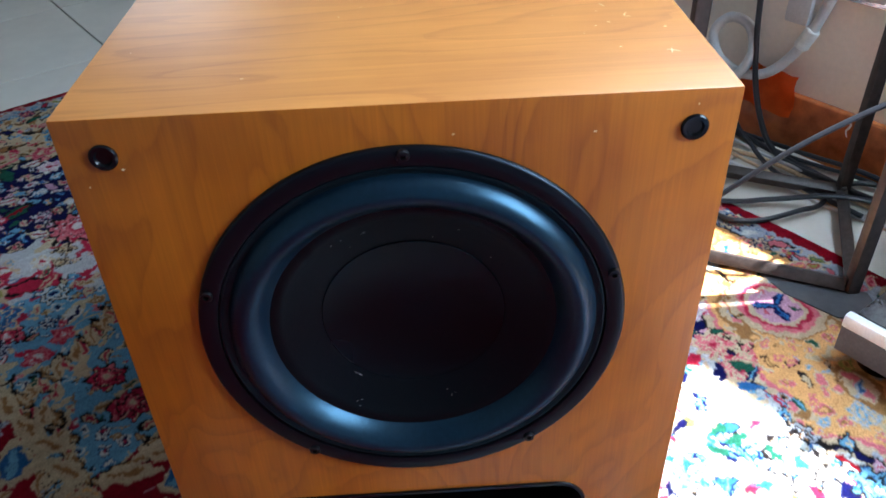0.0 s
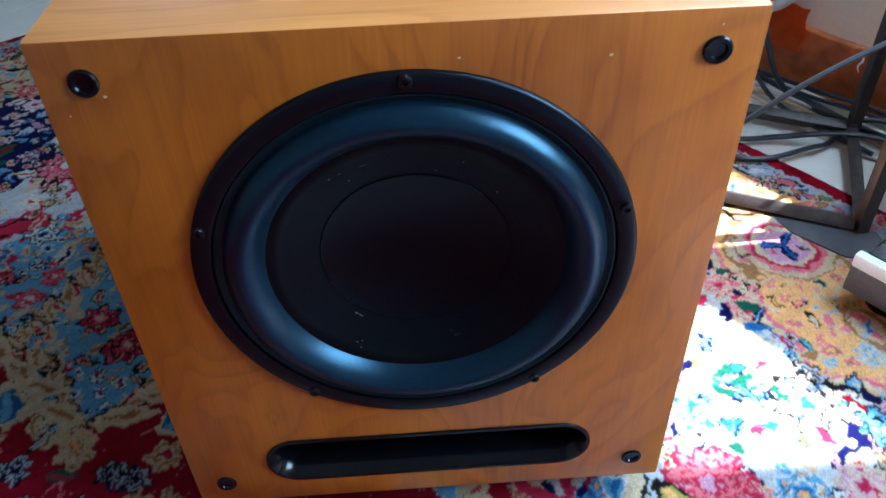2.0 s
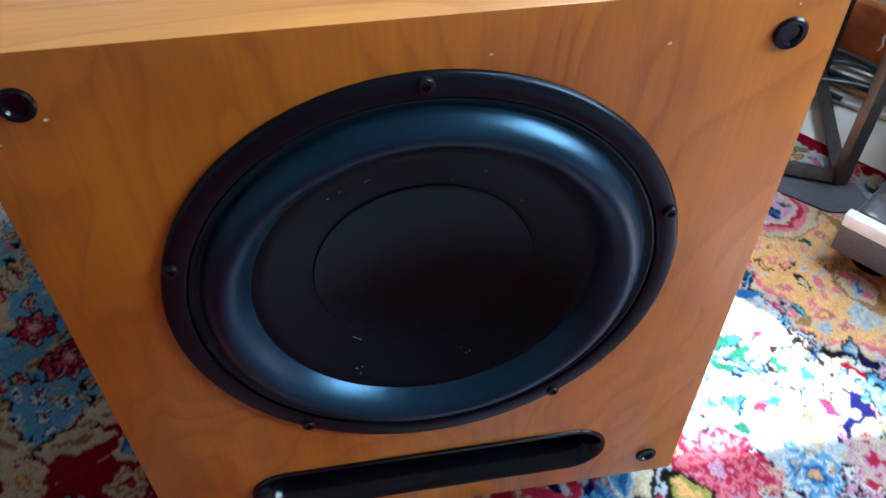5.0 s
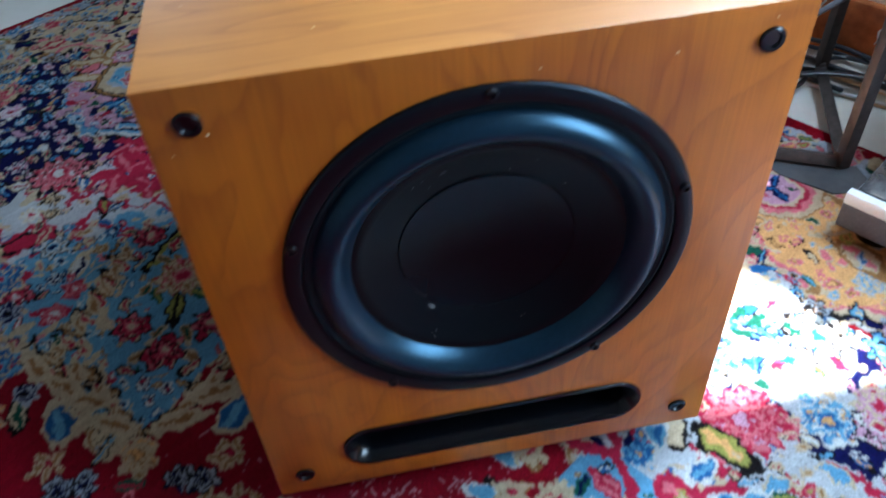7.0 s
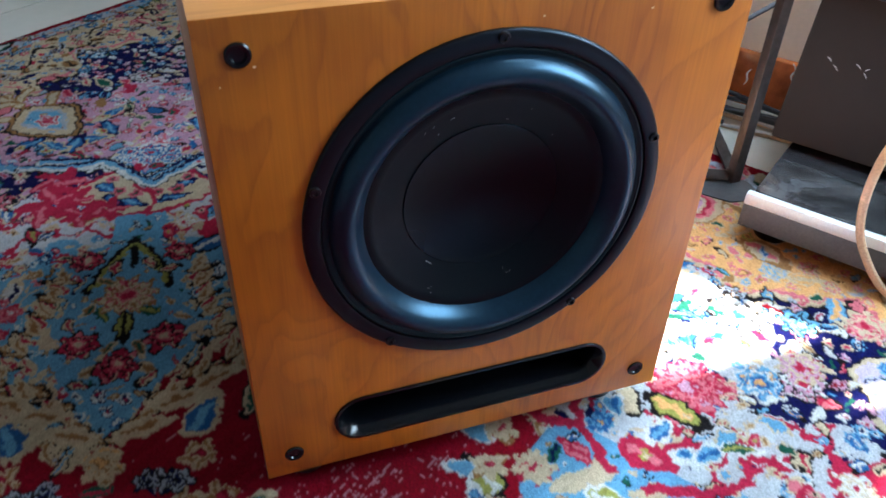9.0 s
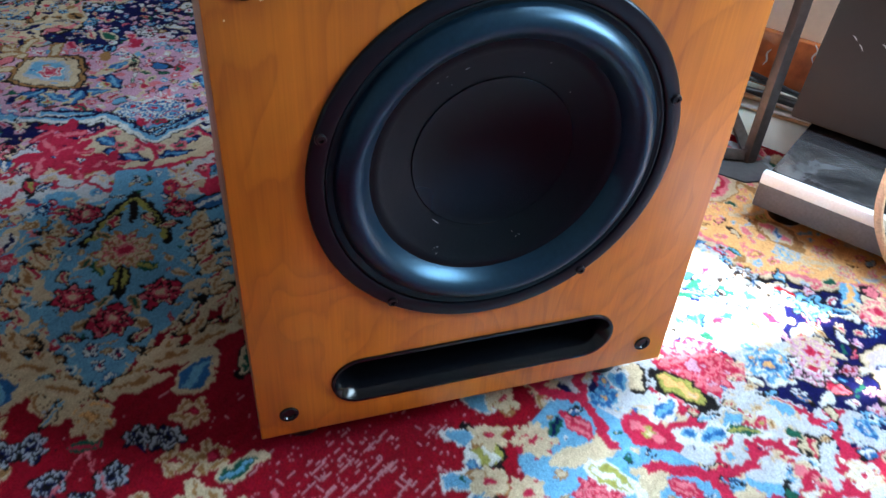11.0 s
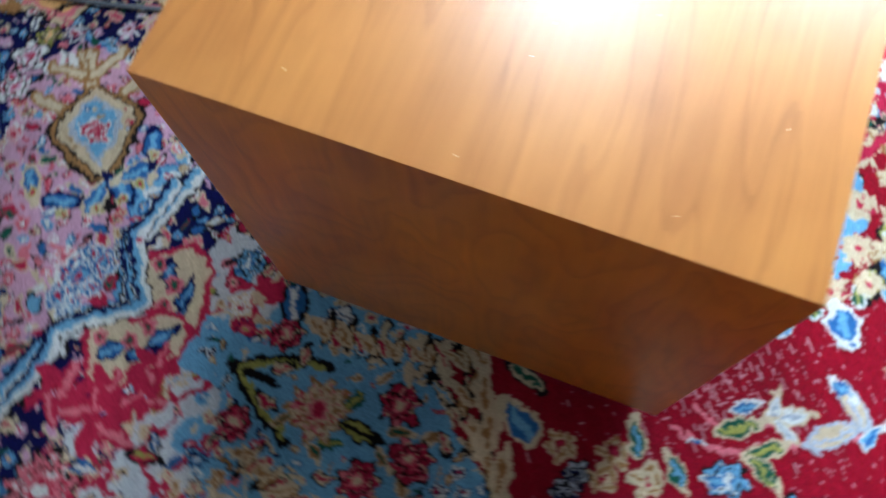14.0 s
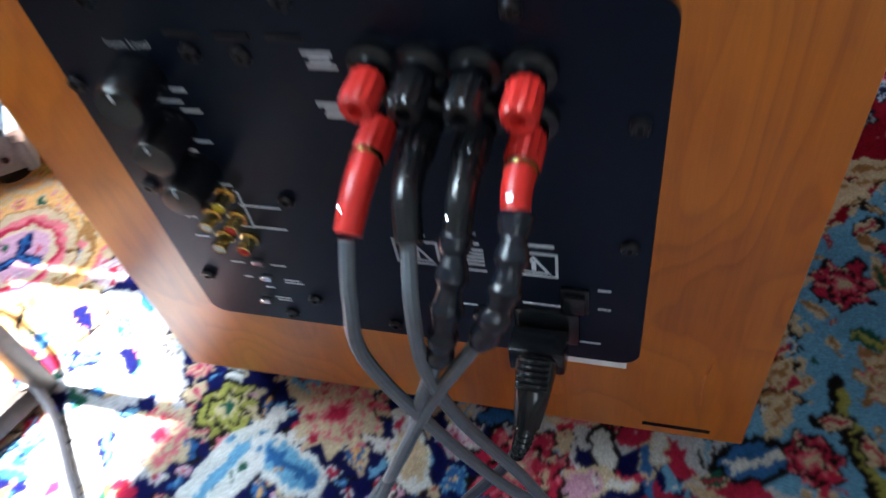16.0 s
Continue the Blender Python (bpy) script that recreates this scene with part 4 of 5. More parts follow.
# bouquets on the red ground to the west of the diagonal shield
for u, v, r, n, o, m, c in ((-0.235, 0.665, 0.036, 6, "blue", "sky", "rose"), (-0.300, 0.595, 0.044, 9, "beige", "gold", "rose"), (-0.295, 0.525, 0.030, 6, "blue", "sky", "rose"), (-0.288, 0.462, 0.019, 6, "grey", "navy", "dark"), (-0.346, 0.468, 0.036, 8, "beige", "gold", "tan"), (-0.345, 0.655, 0.036, 6, "sky", "blue", "rose"), (-0.335, 0.545, 0.028, 7, "blue", "sky", "blue"),
                         (-0.230, 0.720, 0.030, 7, "cream", "lime", "beige"), (-0.300, 0.730, 0.030, 7, "lime", "cream", "green"), (-0.360, 0.720, 0.030, 7, "cream", "beige", "lime"), (-0.250, 0.600, 0.020, 6, "grey", "navy", "dark"), (-0.270, 0.810, 0.060, 5, "sky", "grey", "blush")):
    flower(u, v, r, n, o, m, c, "cream" if o in ("blue", "sky") else None)

# small fillings in what is still bare ground
FILL = {"sky": (("beige", "cream"), ("blue", "white"), ("rose", "cream"), ("green", None), ("white", "navy"), ("tan", "beige")), "navy": (("blue", "sky"), ("pink", "white"), ("green", None), ("cream", "rose")),
        "white": (("rose", None), ("sky", "blue"), ("blush", "rose"), ("green", None)), "pink": (("blush", "white"), ("rose", "blush"), ("white", "pink"), ("green", None)), "gold": (("tan", "gold"), ("grey", "sky"), ("blush", "gold"), ("beige", None)),
        "beige": (("tan", "dark"), ("rose", "cream"), ("grey", "sky")), "grey": (("cream", "rose"), ("tan", None), ("blue", "white"))}
for tries in range(16000):
    cu, cv, r = dice.uniform(-0.79, 0.745), dice.uniform(-0.70, 1.335), dice.uniform(0.004, 0.0085)
    s = patch(cu, cv, r * 0.9)
    tile = dyed[s]
    if not tile.size:
        continue
    here = next((k for k in FILL if abs(tile[tile.shape[0] // 2, tile.shape[1] // 2] - DYE[k]).max() < 0.002), None)
    if not here or (np.abs(tile - DYE[here]).max(-1) < 0.002).mean() < 0.93:
        continue
    a, b = dice.choice(FILL[here])
    if dice.random() < 0.6:
        leaf(cu, cv, dice.uniform(0, 360), r * 2.2, r * dice.uniform(0.7, 1.2), a, b, dice.choice((None, "dark", None)))
    else:
        flower(cu, cv, r * 0.9, 5, a, b or a, b or "cream", None, dice.uniform(0, 6))

# the pile blurs each edge a little


def soften(d):
    p = np.pad(d, ((1, 1), (1, 1), (0, 0)), mode="edge")
    return 0.72 * d + 0.07 * (p[:-2, 1:-1] + p[2:, 1:-1] + p[1:-1, :-2] + p[1:-1, 2:])


# worn threads and dust on the red, and the unevenness of hand-dyed wool
near = np.exp(-((QU + 0.10) ** 2 + (QV + 0.02) ** 2) / 0.05)
red = np.abs(dyed - DYE["red"]).max(-1) < 0.002
worn = red & ((rng.rand(*QU.shape) < 0.014 * near * (0.6 + cloud(QU, QV, 0.05, 31))) | ((np.abs(cloud(QU * 0.25, QV * 4.0, 0.012, 32)) < 0.05) & (rng.rand(*QU.shape) < 0.28 * near)))
# where the pile is rubbed through, the pale warp and weft show as short dashes
rub = random.Random(37)
for k in range(270):
    u, v = rub.gauss(-0.135, 0.055), rub.gauss(0.015, 0.060)
    if k % 4 == 0:
        u, v = rub.gauss(-0.09, 0.09), rub.gauss(-0.03, 0.12)
    i, j, n = int(np.searchsorted(gu, u)), int(np.searchsorted(gv, v)), rub.choice((2, 3, 4, 6, 9))
    if k % 3:
        worn[i:i + n, j] |= red[i:i + n, j]
    else:
        worn[i, j:j + n // 2 + 1] |= red[i, j:j + n // 2 + 1]
dyed[worn] = (0.46, 0.25, 0.27)
dyed = soften(dyed)
dyed *= (1.0 + 0.16 * cloud(QU, QV, 0.09, 33) + 0.20 * (rng.rand(*QU.shape) - 0.5))[..., None]
dyed = 1.02 * dyed ** 1.30
dyed *= (1.0 + 0.10 * cloud(QU * 0.4, QV * 3.0, 0.02, 34))[..., None]
np.clip(dyed, 0.003, 0.9, out=dyed)


def lay_carpet():
    nu, nv = QU.shape
    z = 0.0004 * cloud(QU, QV, 0.006, 41) + 0.0007 * (rng.rand(nu, nv) - 0.5) + 0.0012 * cloud(QU, QV, 0.12, 42)
    z += np.where(np.abs(dyed).sum(-1) > 0.35, 0.0004, -0.0004)
    z[0], z[-1], z[:, 0], z[:, -1] = -0.008, -0.008, -0.008, -0.008
    co = np.stack([QU, QV, z], -1).reshape(-1, 3).astype(np.float32)
    k = np.arange(nu * nv, dtype=np.int32).reshape(nu, nv)
    quads = np.stack([k[:-1, :-1], k[1:, :-1], k[1:, 1:], k[:-1, 1:]], -1).reshape(-1)
    me = bpy.data.meshes.new("carpet")
    me.vertices.add(len(co))
    me.vertices.foreach_set("co", co.ravel())
    me.loops.add(len(quads))
    me.loops.foreach_set("vertex_index", quads)
    me.polygons.add(len(quads) // 4)
    me.polygons.foreach_set("loop_start", np.arange(0, len(quads), 4, dtype=np.int32))
    me.polygons.foreach_set("use_smooth", np.ones(len(quads) // 4, bool))
    dye = me.attributes.new("dye", "FLOAT_COLOR", "POINT")
    dye.data.foreach_set("color", np.concatenate([dyed.reshape(-1, 3), np.ones((nu * nv, 1))], 1).astype(np.float32).ravel())
    me.update(calc_edges=True)
    m, n, l, p = material("knotted_wool_pile")
    a = n.new("ShaderNodeAttribute")
    a.attribute_name = "dye"
    where = n.new("ShaderNodeTexCoord")
    tuft = node(n, "ShaderNodeTexNoise", Scale=620.0, Detail=3.0, Roughness=0.7)
    l.new(where.outputs["Object"], tuft.inputs["Vector"])
    shade = node(n, "ShaderNodeMapRange")
    shade.inputs[1].default_value, shade.inputs[2].default_value, shade.inputs[3].default_value, shade.inputs[4].default_value = 0.3, 0.7, 0.72, 1.22
    l.new(tuft.outputs[0], shade.inputs[0])
    mixed = n.new("ShaderNodeVectorMath")
    mixed.operation = "SCALE"
    l.new(a.outputs["Color"], mixed.inputs[0]), l.new(shade.outputs[0], mixed.inputs["Scale"])
    l.new(mixed.outputs[0], p.inputs["Base Color"])
    p.inputs["Roughness"].default_value = 0.9
    p.inputs["Specular IOR Level"].default_value = 0.05
    p.inputs["Sheen Weight"].default_value = 0.0
    relief = node(n, "ShaderNodeBump", Strength=0.7, Distance=0.0015)
    l.new(tuft.outputs[0], relief.inputs["Height"]), l.new(relief.outputs[0], p.inputs["Normal"])
    me.materials.append(m)
    ob = new("carpet", me)
    ob.matrix_basis = ROOM
    return tagged(ob, "red, navy and sky-blue floral hand-knotted wool carpet on a tiled floor", "carpet")


lay_carpet()


# ---- the amplifier panel at the back of the subwoofer ----
BACK = 0.4662
PX0, PX1, PZ0, PZ1 = -0.131, 0.155, 0.129, 0.391
OUT = (0, 1, 0)


def amp_panel():
    bm = bmesh.new()
    r, n, rows = 0.012, 6, []
    for y in (DEEP, BACK - 0.0006, BACK):
        inset = 0.0006 if y == BACK else 0.0
        ring = []
        for cx, cz, a0 in ((PX1 - r, PZ1 - r, 0), (PX0 + r, PZ1 - r, 90), (PX0 + r, PZ0 + r, 180), (PX1 - r, PZ0 + r, 270)):
            for k in range(n + 1):
                a = radians(a0 + 90 * k / n)
                ring.append(bm.verts.new((cx + (r - inset) * math.cos(a), y, cz + (r - inset) * math.sin(a))))
        rows.append(ring)
    for a, b in zip(rows, rows[1:]):
        for k in range(len(a)):
            j = (k + 1) % len(a)
            bm.faces.new((a[k], a[j], b[j], b[k]))
    bm.faces.new(rows[-1])
    bmesh.ops.recalc_face_normals(bm, faces=bm.faces)
    return part("amplifier_panel", bm, PANEL, sub, "black powder-coated amplifier panel with pale lettering", 25)


plate = amp_panel()
plate.matrix_basis = Matrix.Translation((-0.003, DEEP, 0.271)) @ Matrix.Rotation(-math.atan(LEAN), 4, "X") @ Matrix.Translation((0, -DEEP, -0.267))


def on_plate(name, bm, mat, label="", smooth=35.0):
    return part(name, bm, mat, plate, label, smooth)


for x, z in ((0.118, 0.382), (0.025, 0.384), (-0.069, 0.383), (-0.120, 0.327), (0.149, 0.333), (0.1436, 0.2584), (0.1402, 0.1751), (0.0924, 0.140), (0.020, 0.143), (-0.060, 0.143), (-0.120, 0.245), (0.0777, 0.3548), (0.0526, 0.3545), (0.0614, 0.2568), (0.0704, 0.1605)):
    on_plate("panel_screw", lathe([(0.0046, 0.0), (0.0046, 0.0022), (0.0036, 0.0036), (0.0016, 0.0036), (0.0013, 0.0016), (0.0, 0.0014)], 18, at=(x, BACK, z), axis=OUT), SCREW)
for x, z in ((0.1098, 0.3398), (0.1073, 0.3072), (0.1056, 0.2758)):
    knob = on_plate("knob", lathe([(0.0126, 0.0), (0.0130, 0.004), (0.0122, 0.0220), (0.0112, 0.0245), (0.0, 0.0250)], 48, at=(x, BACK, z), axis=OUT, flutes=16, depth=0.05), DARKPLUG, "round black fluted control knob")
    part("pointer", box((x - 0.0006, BACK + 0.0244, z + 0.005), (x + 0.0006, BACK + 0.0255, z + 0.0085)), INK, knob, "pale pointer line")
for x, z, dye in ((0.0973, 0.2572, YELLOW), (0.1122, 0.2380, WHITE), (0.0969, 0.2380, RED), (0.1117, 0.2188, WHITE), (0.0959, 0.2188, RED)):
    jack = on_plate("phono_socket", lathe([(0.0058, 0.0), (0.0058, 0.002), (0.0042, 0.0025), (0.0042, 0.011), (0.0036, 0.0115), (0.0034, 0.004), (0.0, 0.004)], 24, at=(x, BACK, z), axis=OUT), GOLD, "gilt phono socket")
    part("insert", lathe([(0.0033, 0.002), (0.0033, 0.0108), (0.0013, 0.0110), (0.0011, 0.006), (0.0, 0.006)], 18, at=(x, BACK, z), axis=OUT), dye, jack, "coloured plastic insert")
for x, z in ((0.098, 0.197), (0.0975, 0.1806), (0.1065, 0.154)):
    on_plate("toggle_switch", box((x - 0.0035, BACK, z - 0.002), (x + 0.0035, BACK + 0.004, z + 0.002), 0.0008), NICKEL, "small bright slide switch")


# binding posts in two rows, banana plugs in the lower one
def binding_post(x, z, mat):
    post = on_plate("binding_post", lathe([(0.0115, 0.0), (0.0115, 0.006), (0.0080, 0.0075), (0.0080, 0.010)], 28, at=(x, BACK, z), axis=OUT), DARKPLUG, "insulated binding post")
    part("thread", lathe([(0.0036, 0.008), (0.0036, 0.0125), (0.0, 0.0125)], 16, at=(x, BACK, z), axis=OUT), NICKEL, post, "nickel-plated thread")
    part("cap_nut", lathe([(0.0066, 0.0120), (0.0080, 0.0130), (0.0082, 0.029), (0.0070, 0.0315), (0.0034, 0.0318), (0.0030, 0.026), (0.0, 0.026)], 40, at=(x, BACK, z), axis=OUT, flutes=12, depth=0.12), mat, post, "fluted cap nut")


COLS = ((-0.010, RED), (-0.0300, DARKPLUG), (-0.0530, DARKPLUG), (-0.0755, RED))
for x, mat in COLS:
    binding_post(x, 0.355, mat)
    binding_post(x, 0.329, mat)

words = bpy.data.curves.new("input_level", "FONT")
words.body, words.size, words.align_x, words.align_y = "Input Level", 0.0052, "CENTER", "CENTER"
holder = bpy.data.objects.new("input_level", words)
lettering = new("input_level_lettering", bpy.data.meshes.new_from_object(holder))
bpy.data.objects.remove(holder)
lettering.data.materials.append(INK)
lettering.parent = plate
lettering.matrix_basis = Matrix(((-1, 0, 0, 0.1089), (0, 0, 1, BACK + 0.0003), (0, 1, 0, 0.3575), (0, 0, 0, 1)))
# thin frame printed round the phono sockets
for lo, hi in (((0.0895, 0.2285), (0.0905, 0.2600)), ((0.0905, 0.2590), (0.1030, 0.2600)), ((0.0905, 0.2285), (0.1040, 0.2295))):
    on_plate("print_line", box((lo[0], BACK, lo[1]), (hi[0], BACK + 0.0003, hi[1])), INK, smooth=0)

# lettering that cannot be read: pale bars
for x, z, w, h in ((0.0170, 0.3567, 0.016, 0.0028), (0.0162, 0.3534, 0.011, 0.0028), (0.0160, 0.3499, 0.016, 0.0028), (0.0183, 0.3277, 0.014, 0.0028), (0.0162, 0.3242, 0.011, 0.0028), (0.0155, 0.3209, 0.014, 0.0028),
                   (0.0946, 0.3314, 0.009, 0.0026), (0.1024, 0.3239, 0.016, 0.0024), (0.0926, 0.3181, 0.012, 0.0024), (0.0949, 0.2971, 0.011, 0.0024), (0.1043, 0.2898, 0.007, 0.0022), (0.0941, 0.2645, 0.007, 0.0026),
                   (0.0800, 0.2481, 0.028, 0.0022), (0.0800, 0.2295, 0.024, 0.0022), (0.1142, 0.1918, 0.010, 0.0020), (0.0866, 0.1924, 0.011, 0.0022), (0.1116, 0.1768, 0.006, 0.0024), (0.0997, 0.1672, 0.007, 0.0018), (0.0818, 0.1776, 0.012, 0.0018), (0.0812, 0.1748, 0.014, 0.0018),
                   (0.0944, 0.1566, 0.012, 0.0018), (0.0938, 0.1538, 0.011, 0.0018), (0.1290, 0.2330, 0.008, 0.0018), (0.1285, 0.2150, 0.010, 0.0018),
                   (-0.008, 0.2370, 0.011, 0.0026), (-0.036, 0.2430, 0.012, 0.0026), (-0.037, 0.2345, 0.012, 0.0026), (-0.0742, 0.2380, 0.018, 0.0030), (-0.037, 0.2290, 0.016, 0.0020), (-0.037, 0.2258, 0.016, 0.0020), (-0.037, 0.2226, 0.016, 0.0020),
                   (-0.037, 0.2194, 0.016, 0.0020), (-0.037, 0.2162, 0.016, 0.0020), (-0.035, 0.2105, 0.022, 0.0024), (-0.0271, 0.1754, 0.020, 0.0018), (-0.0791, 0.1840, 0.036, 0.0020), (-0.1086, 0.2039, 0.008, 0.0020), (-0.1091, 0.1858, 0.008, 0.0020),
                   (-0.058, 0.1500, 0.008, 0.0018), (-0.100, 0.1490, 0.018, 0.0020)):
    on_plate("print_bar", box((x - w * 0.44, BACK, z - h * 0.36), (x + w * 0.44, BACK + 0.0003, z + h * 0.36)), INK, smooth=0)
for x, inside in ((-0.006, 0), (-0.071, 1)):
    z, w, h = 0.2215, 0.026, 0.021
    bm = bmesh.new()
    for lo, hi in (((x - w / 2, z - h / 2), (x + w / 2, z - h / 2 + 0.0015)), ((x - w / 2, z + h / 2 - 0.0015), (x + w / 2, z + h / 2)), ((x - w / 2, z - h / 2 + 0.0015), (x - w / 2 + 0.0015, z + h / 2 - 0.0015)), ((x + w / 2 - 0.0015, z - h / 2 + 0.0015), (x + w / 2, z + h / 2 - 0.0015))):
        box((lo[0], BACK, lo[1]), (hi[0], BACK + 0.0003, hi[1]), bm=bm)
    sign = on_plate("warning_sign", bm, INK, "printed warning triangle in a frame", 0)
    bm = bmesh.new()
    tri = [Vector((x - 0.0095, BACK + 0.0003, z - 0.0075)), Vector((x + 0.0095, BACK + 0.0003, z - 0.0075)), Vector((x, BACK + 0.0003, z + 0.008))]
    mid = sum(tri, Vector()) / 3
    ov, iv = [bm.verts.new(q) for q in tri], [bm.verts.new(mid + (q - mid) * 0.68) for q in tri]
    for k in range(3):
        bm.faces.new((ov[k], ov[(k + 1) % 3], iv[(k + 1) % 3], iv[k]))
    box((x - 0.0012, BACK, z - 0.005), (x + 0.0012, BACK + 0.0004, z + 0.003), bm=bm)
    part("triangle", bm, INK, sign, smooth=0)
for k in range(3):
    x = 0.0789 - 0.0247 * k
    on_plate("vent_slot", box((x - 0.0085, BACK, 0.3638), (x + 0.0085, BACK + 0.0012, 0.3658), 0.0004), SCREW, "narrow dull slot in the panel")
on_plate("fuse_label", box((-0.124, DEEP + 0.0001, 0.1205), (-0.088, DEEP + 0.0006, 0.1285)), WHITE, "white paper strip", 0)
on_plate("rating_label", box((-0.182, DEEP, 0.0475), (-0.138, DEEP + 0.0004, 0.0520)), DARKPLUG, "narrow dark printed strip", 0)
switch = on_plate("power_switch", box((-0.101, BACK, 0.183), (-0.085, BACK + 0.003, 0.205), 0.001), DARKPLUG, "black rocker power switch")
part("rocker", box((-0.099, BACK + 0.003, 0.186), (-0.087, BACK + 0.0065, 0.202), 0.0015), DARKPLUG, switch)
on_plate("fuse_cap", lathe([(0.0065, 0), (0.0065, 0.006), (0.005, 0.0075), (0.0, 0.0078)], 24, at=(-0.040, BACK, 0.170), axis=OUT), DARKPLUG, "black fuse cap")
inlet = on_plate("mains_inlet", box((-0.096, BACK, 0.148), (-0.058, BACK + 0.004, 0.181), 0.003), DARKPLUG, "black mains inlet")

# small chips, nicks and paint specks in the veneer
dice = random.Random(5)
for k in range(36):
    if k < 12:
        x, y, z, nrm = dice.uniform(0.10, 0.19), dice.uniform(0.05, 0.30), TOP, (0, 0, 1)
    elif k < 30:
        x, y, z, nrm = dice.uniform(-0.195, 0.195), dice.uniform(0.01, 0.44), TOP, (0, 0, 1)
    else:
        x, y, z, nrm = dice.uniform(-0.195, 0.195), 0.0, dice.uniform(0.42, 0.485), (0, -1, 0)
    bm = bmesh.new()
    w, h, a = dice.uniform(0.0004, 0.0016), dice.uniform(0.0004, 0.0010), dice.uniform(0, 3)
    pts = [(w * math.cos(t + a) * dice.uniform(0.6, 1.3) , h * math.sin(t + a) * dice.uniform(0.6, 1.3)) for t in (0.7 * q for q in range(9))]
    top = [bm.verts.new((x + p, y + q, z + 0.00012) if nrm[2] else (x + p, y - 0.00012, z + q)) for p, q in pts]
    bm.faces.new(top)
    part("veneer_chip", bm, RAW, sub, smooth=0)
for pts in (((0.158, 0.215), (0.166, 0.212), (0.172, 0.206)), ((0.160, 0.205), (0.165, 0.214)), ((0.140, 0.178), (0.146, 0.171), (0.150, 0.165)), ((0.172, 0.185), (0.178, 0.168)), ((0.150, 0.150), (0.153, 0.143)), ((0.166, 0.130), (0.163, 0.124), (0.167, 0.121)), ((0.176, 0.060), (0.184, 0.056)), ((0.180, 0.062), (0.178, 0.054))):
    part("paint_smear", tube([(x, y, TOP) for x, y in pts], lambda t: 0.0001 + 0.00022 * math.sin(3.1 * t), 6, 5, 2.0), RAW, sub, "dried white paint smear")
for x, z0, z1 in ((-0.105, 0.425, 0.470), (-0.055, 0.400, 0.425), (0.165, 0.425, 0.460), (-0.175, 0.090, 0.150)):
    part("dark_streak", tube([(q, DEEP + (z - 0.267) * LEAN, z) for q, z in ((x, z0), (x + 0.002, (z0 + z1) / 2), (x - 0.001, z1))], lambda t: 0.0003 + 0.0007 * math.sin(3.1 * t), 6, 5), BOARD, sub, "dark streak in the veneer")


# ---- cables behind the cabinet ----
def plug(name, pts, mat, label, cable=None):
    """A banana plug: a barrel along a line, with a shrouded end."""
    ob = thing(name, pts[0], label, "plug")
    o = Vector(pts[0])
    part("barrel", tube([Vector(p) - o for p in pts], lambda t: 0.0070 - 0.0010 * t, 16, 6), mat, ob)
    part("grub_screw", lathe([(0.0019, 0.0), (0.0017, 0.0012), (0.0, 0.0012)], 12, at=(Vector(pts[-1]) - o) * 0.8 + Vector((0.002, 0.001, 0.0062)), axis=(0.1, 0.3, 1)), NICKEL, ob)
    part("rim", lathe([(0.0074, 0.0), (0.0076, 0.0016), (0.0072, 0.003)], 20, at=(Vector(pts[0]) - o), axis=OUT), GOLD if mat is RED else DARKPLUG, ob)
    return ob


Y1 = BACK + 0.0342
plug("banana_plug", [(-0.0130, Y1, 0.3330), (-0.0130, Y1 + 0.018, 0.3300), (-0.0120, Y1 + 0.033, 0.3210)], RED, "red banana plug in a binding post")
plug("banana_plug", [(-0.0330, Y1, 0.3330), (-0.0345, Y1 + 0.018, 0.3300), (-0.0385, Y1 + 0.034, 0.3200)], DARKPLUG, "black banana plug in a binding post")
plug("banana_plug", [(-0.0560, Y1, 0.3330), (-0.0565, Y1 + 0.016, 0.3290), (-0.0565, Y1 + 0.030, 0.3190)], DARKPLUG, "black banana plug wrapped in tape")
plug("banana_plug", [(-0.0785, Y1, 0.3330), (-0.0785, Y1 + 0.011, 0.3310), (-0.0795, Y1 + 0.021, 0.3270)], RED, "red banana plug with a taped end")
for name, pts in (("tape_sleeve", [(-0.0565, Y1 + 0.026, 0.3210), (-0.0555, Y1 + 0.042, 0.3050), (-0.0505, Y1 + 0.050, 0.2780), (-0.0455, Y1 + 0.048, 0.2560)]), ("tape_sleeve", [(-0.0795, Y1 + 0.018, 0.3275), (-0.0795, Y1 + 0.038, 0.3150), (-0.0745, Y1 + 0.050, 0.2980), (-0.0665, Y1 + 0.048, 0.2760)])):
    sleeve = tube(pts, lambda t: 0.0066 - 0.0010 * t + 0.0010 * math.sin(t * 31) + 0.0004 * math.sin(t * 73), 14, 12)
    tagged(part(name, sleeve, TAPE), "crinkled dark insulating tape round a plug", "tape")


def cable(pts, r, mat, label, flat=1.0, group="cables on the carpet"):
    ob = part("cable", tube(pts, r, 10, 10, flat), mat)
    return tagged(ob, label, "cable", group)


cable([(-0.012, Y1 + 0.035, 0.320), (-0.013, 0.550, 0.298), (-0.014, 0.556, 0.262), (-0.035, 0.552, 0.195), (-0.064, 0.542, 0.113), (-0.094, 0.538, 0.070), (-0.122, 0.545, 0.025), (-0.118, 0.572, 0.006), (-0.094, 0.610, 0.006), (-0.074, 0.664, 0.006), (-0.003, 0.714, 0.006),
       (0.092, 0.709, 0.006), (0.169, 0.717, 0.006), (0.275, 0.711, 0.006), (0.376, 0.720, 0.006), (0.47, 0.74, 0.003)], 0.0035, GREY_WIRE, "grey speaker cable looping down to the carpet")
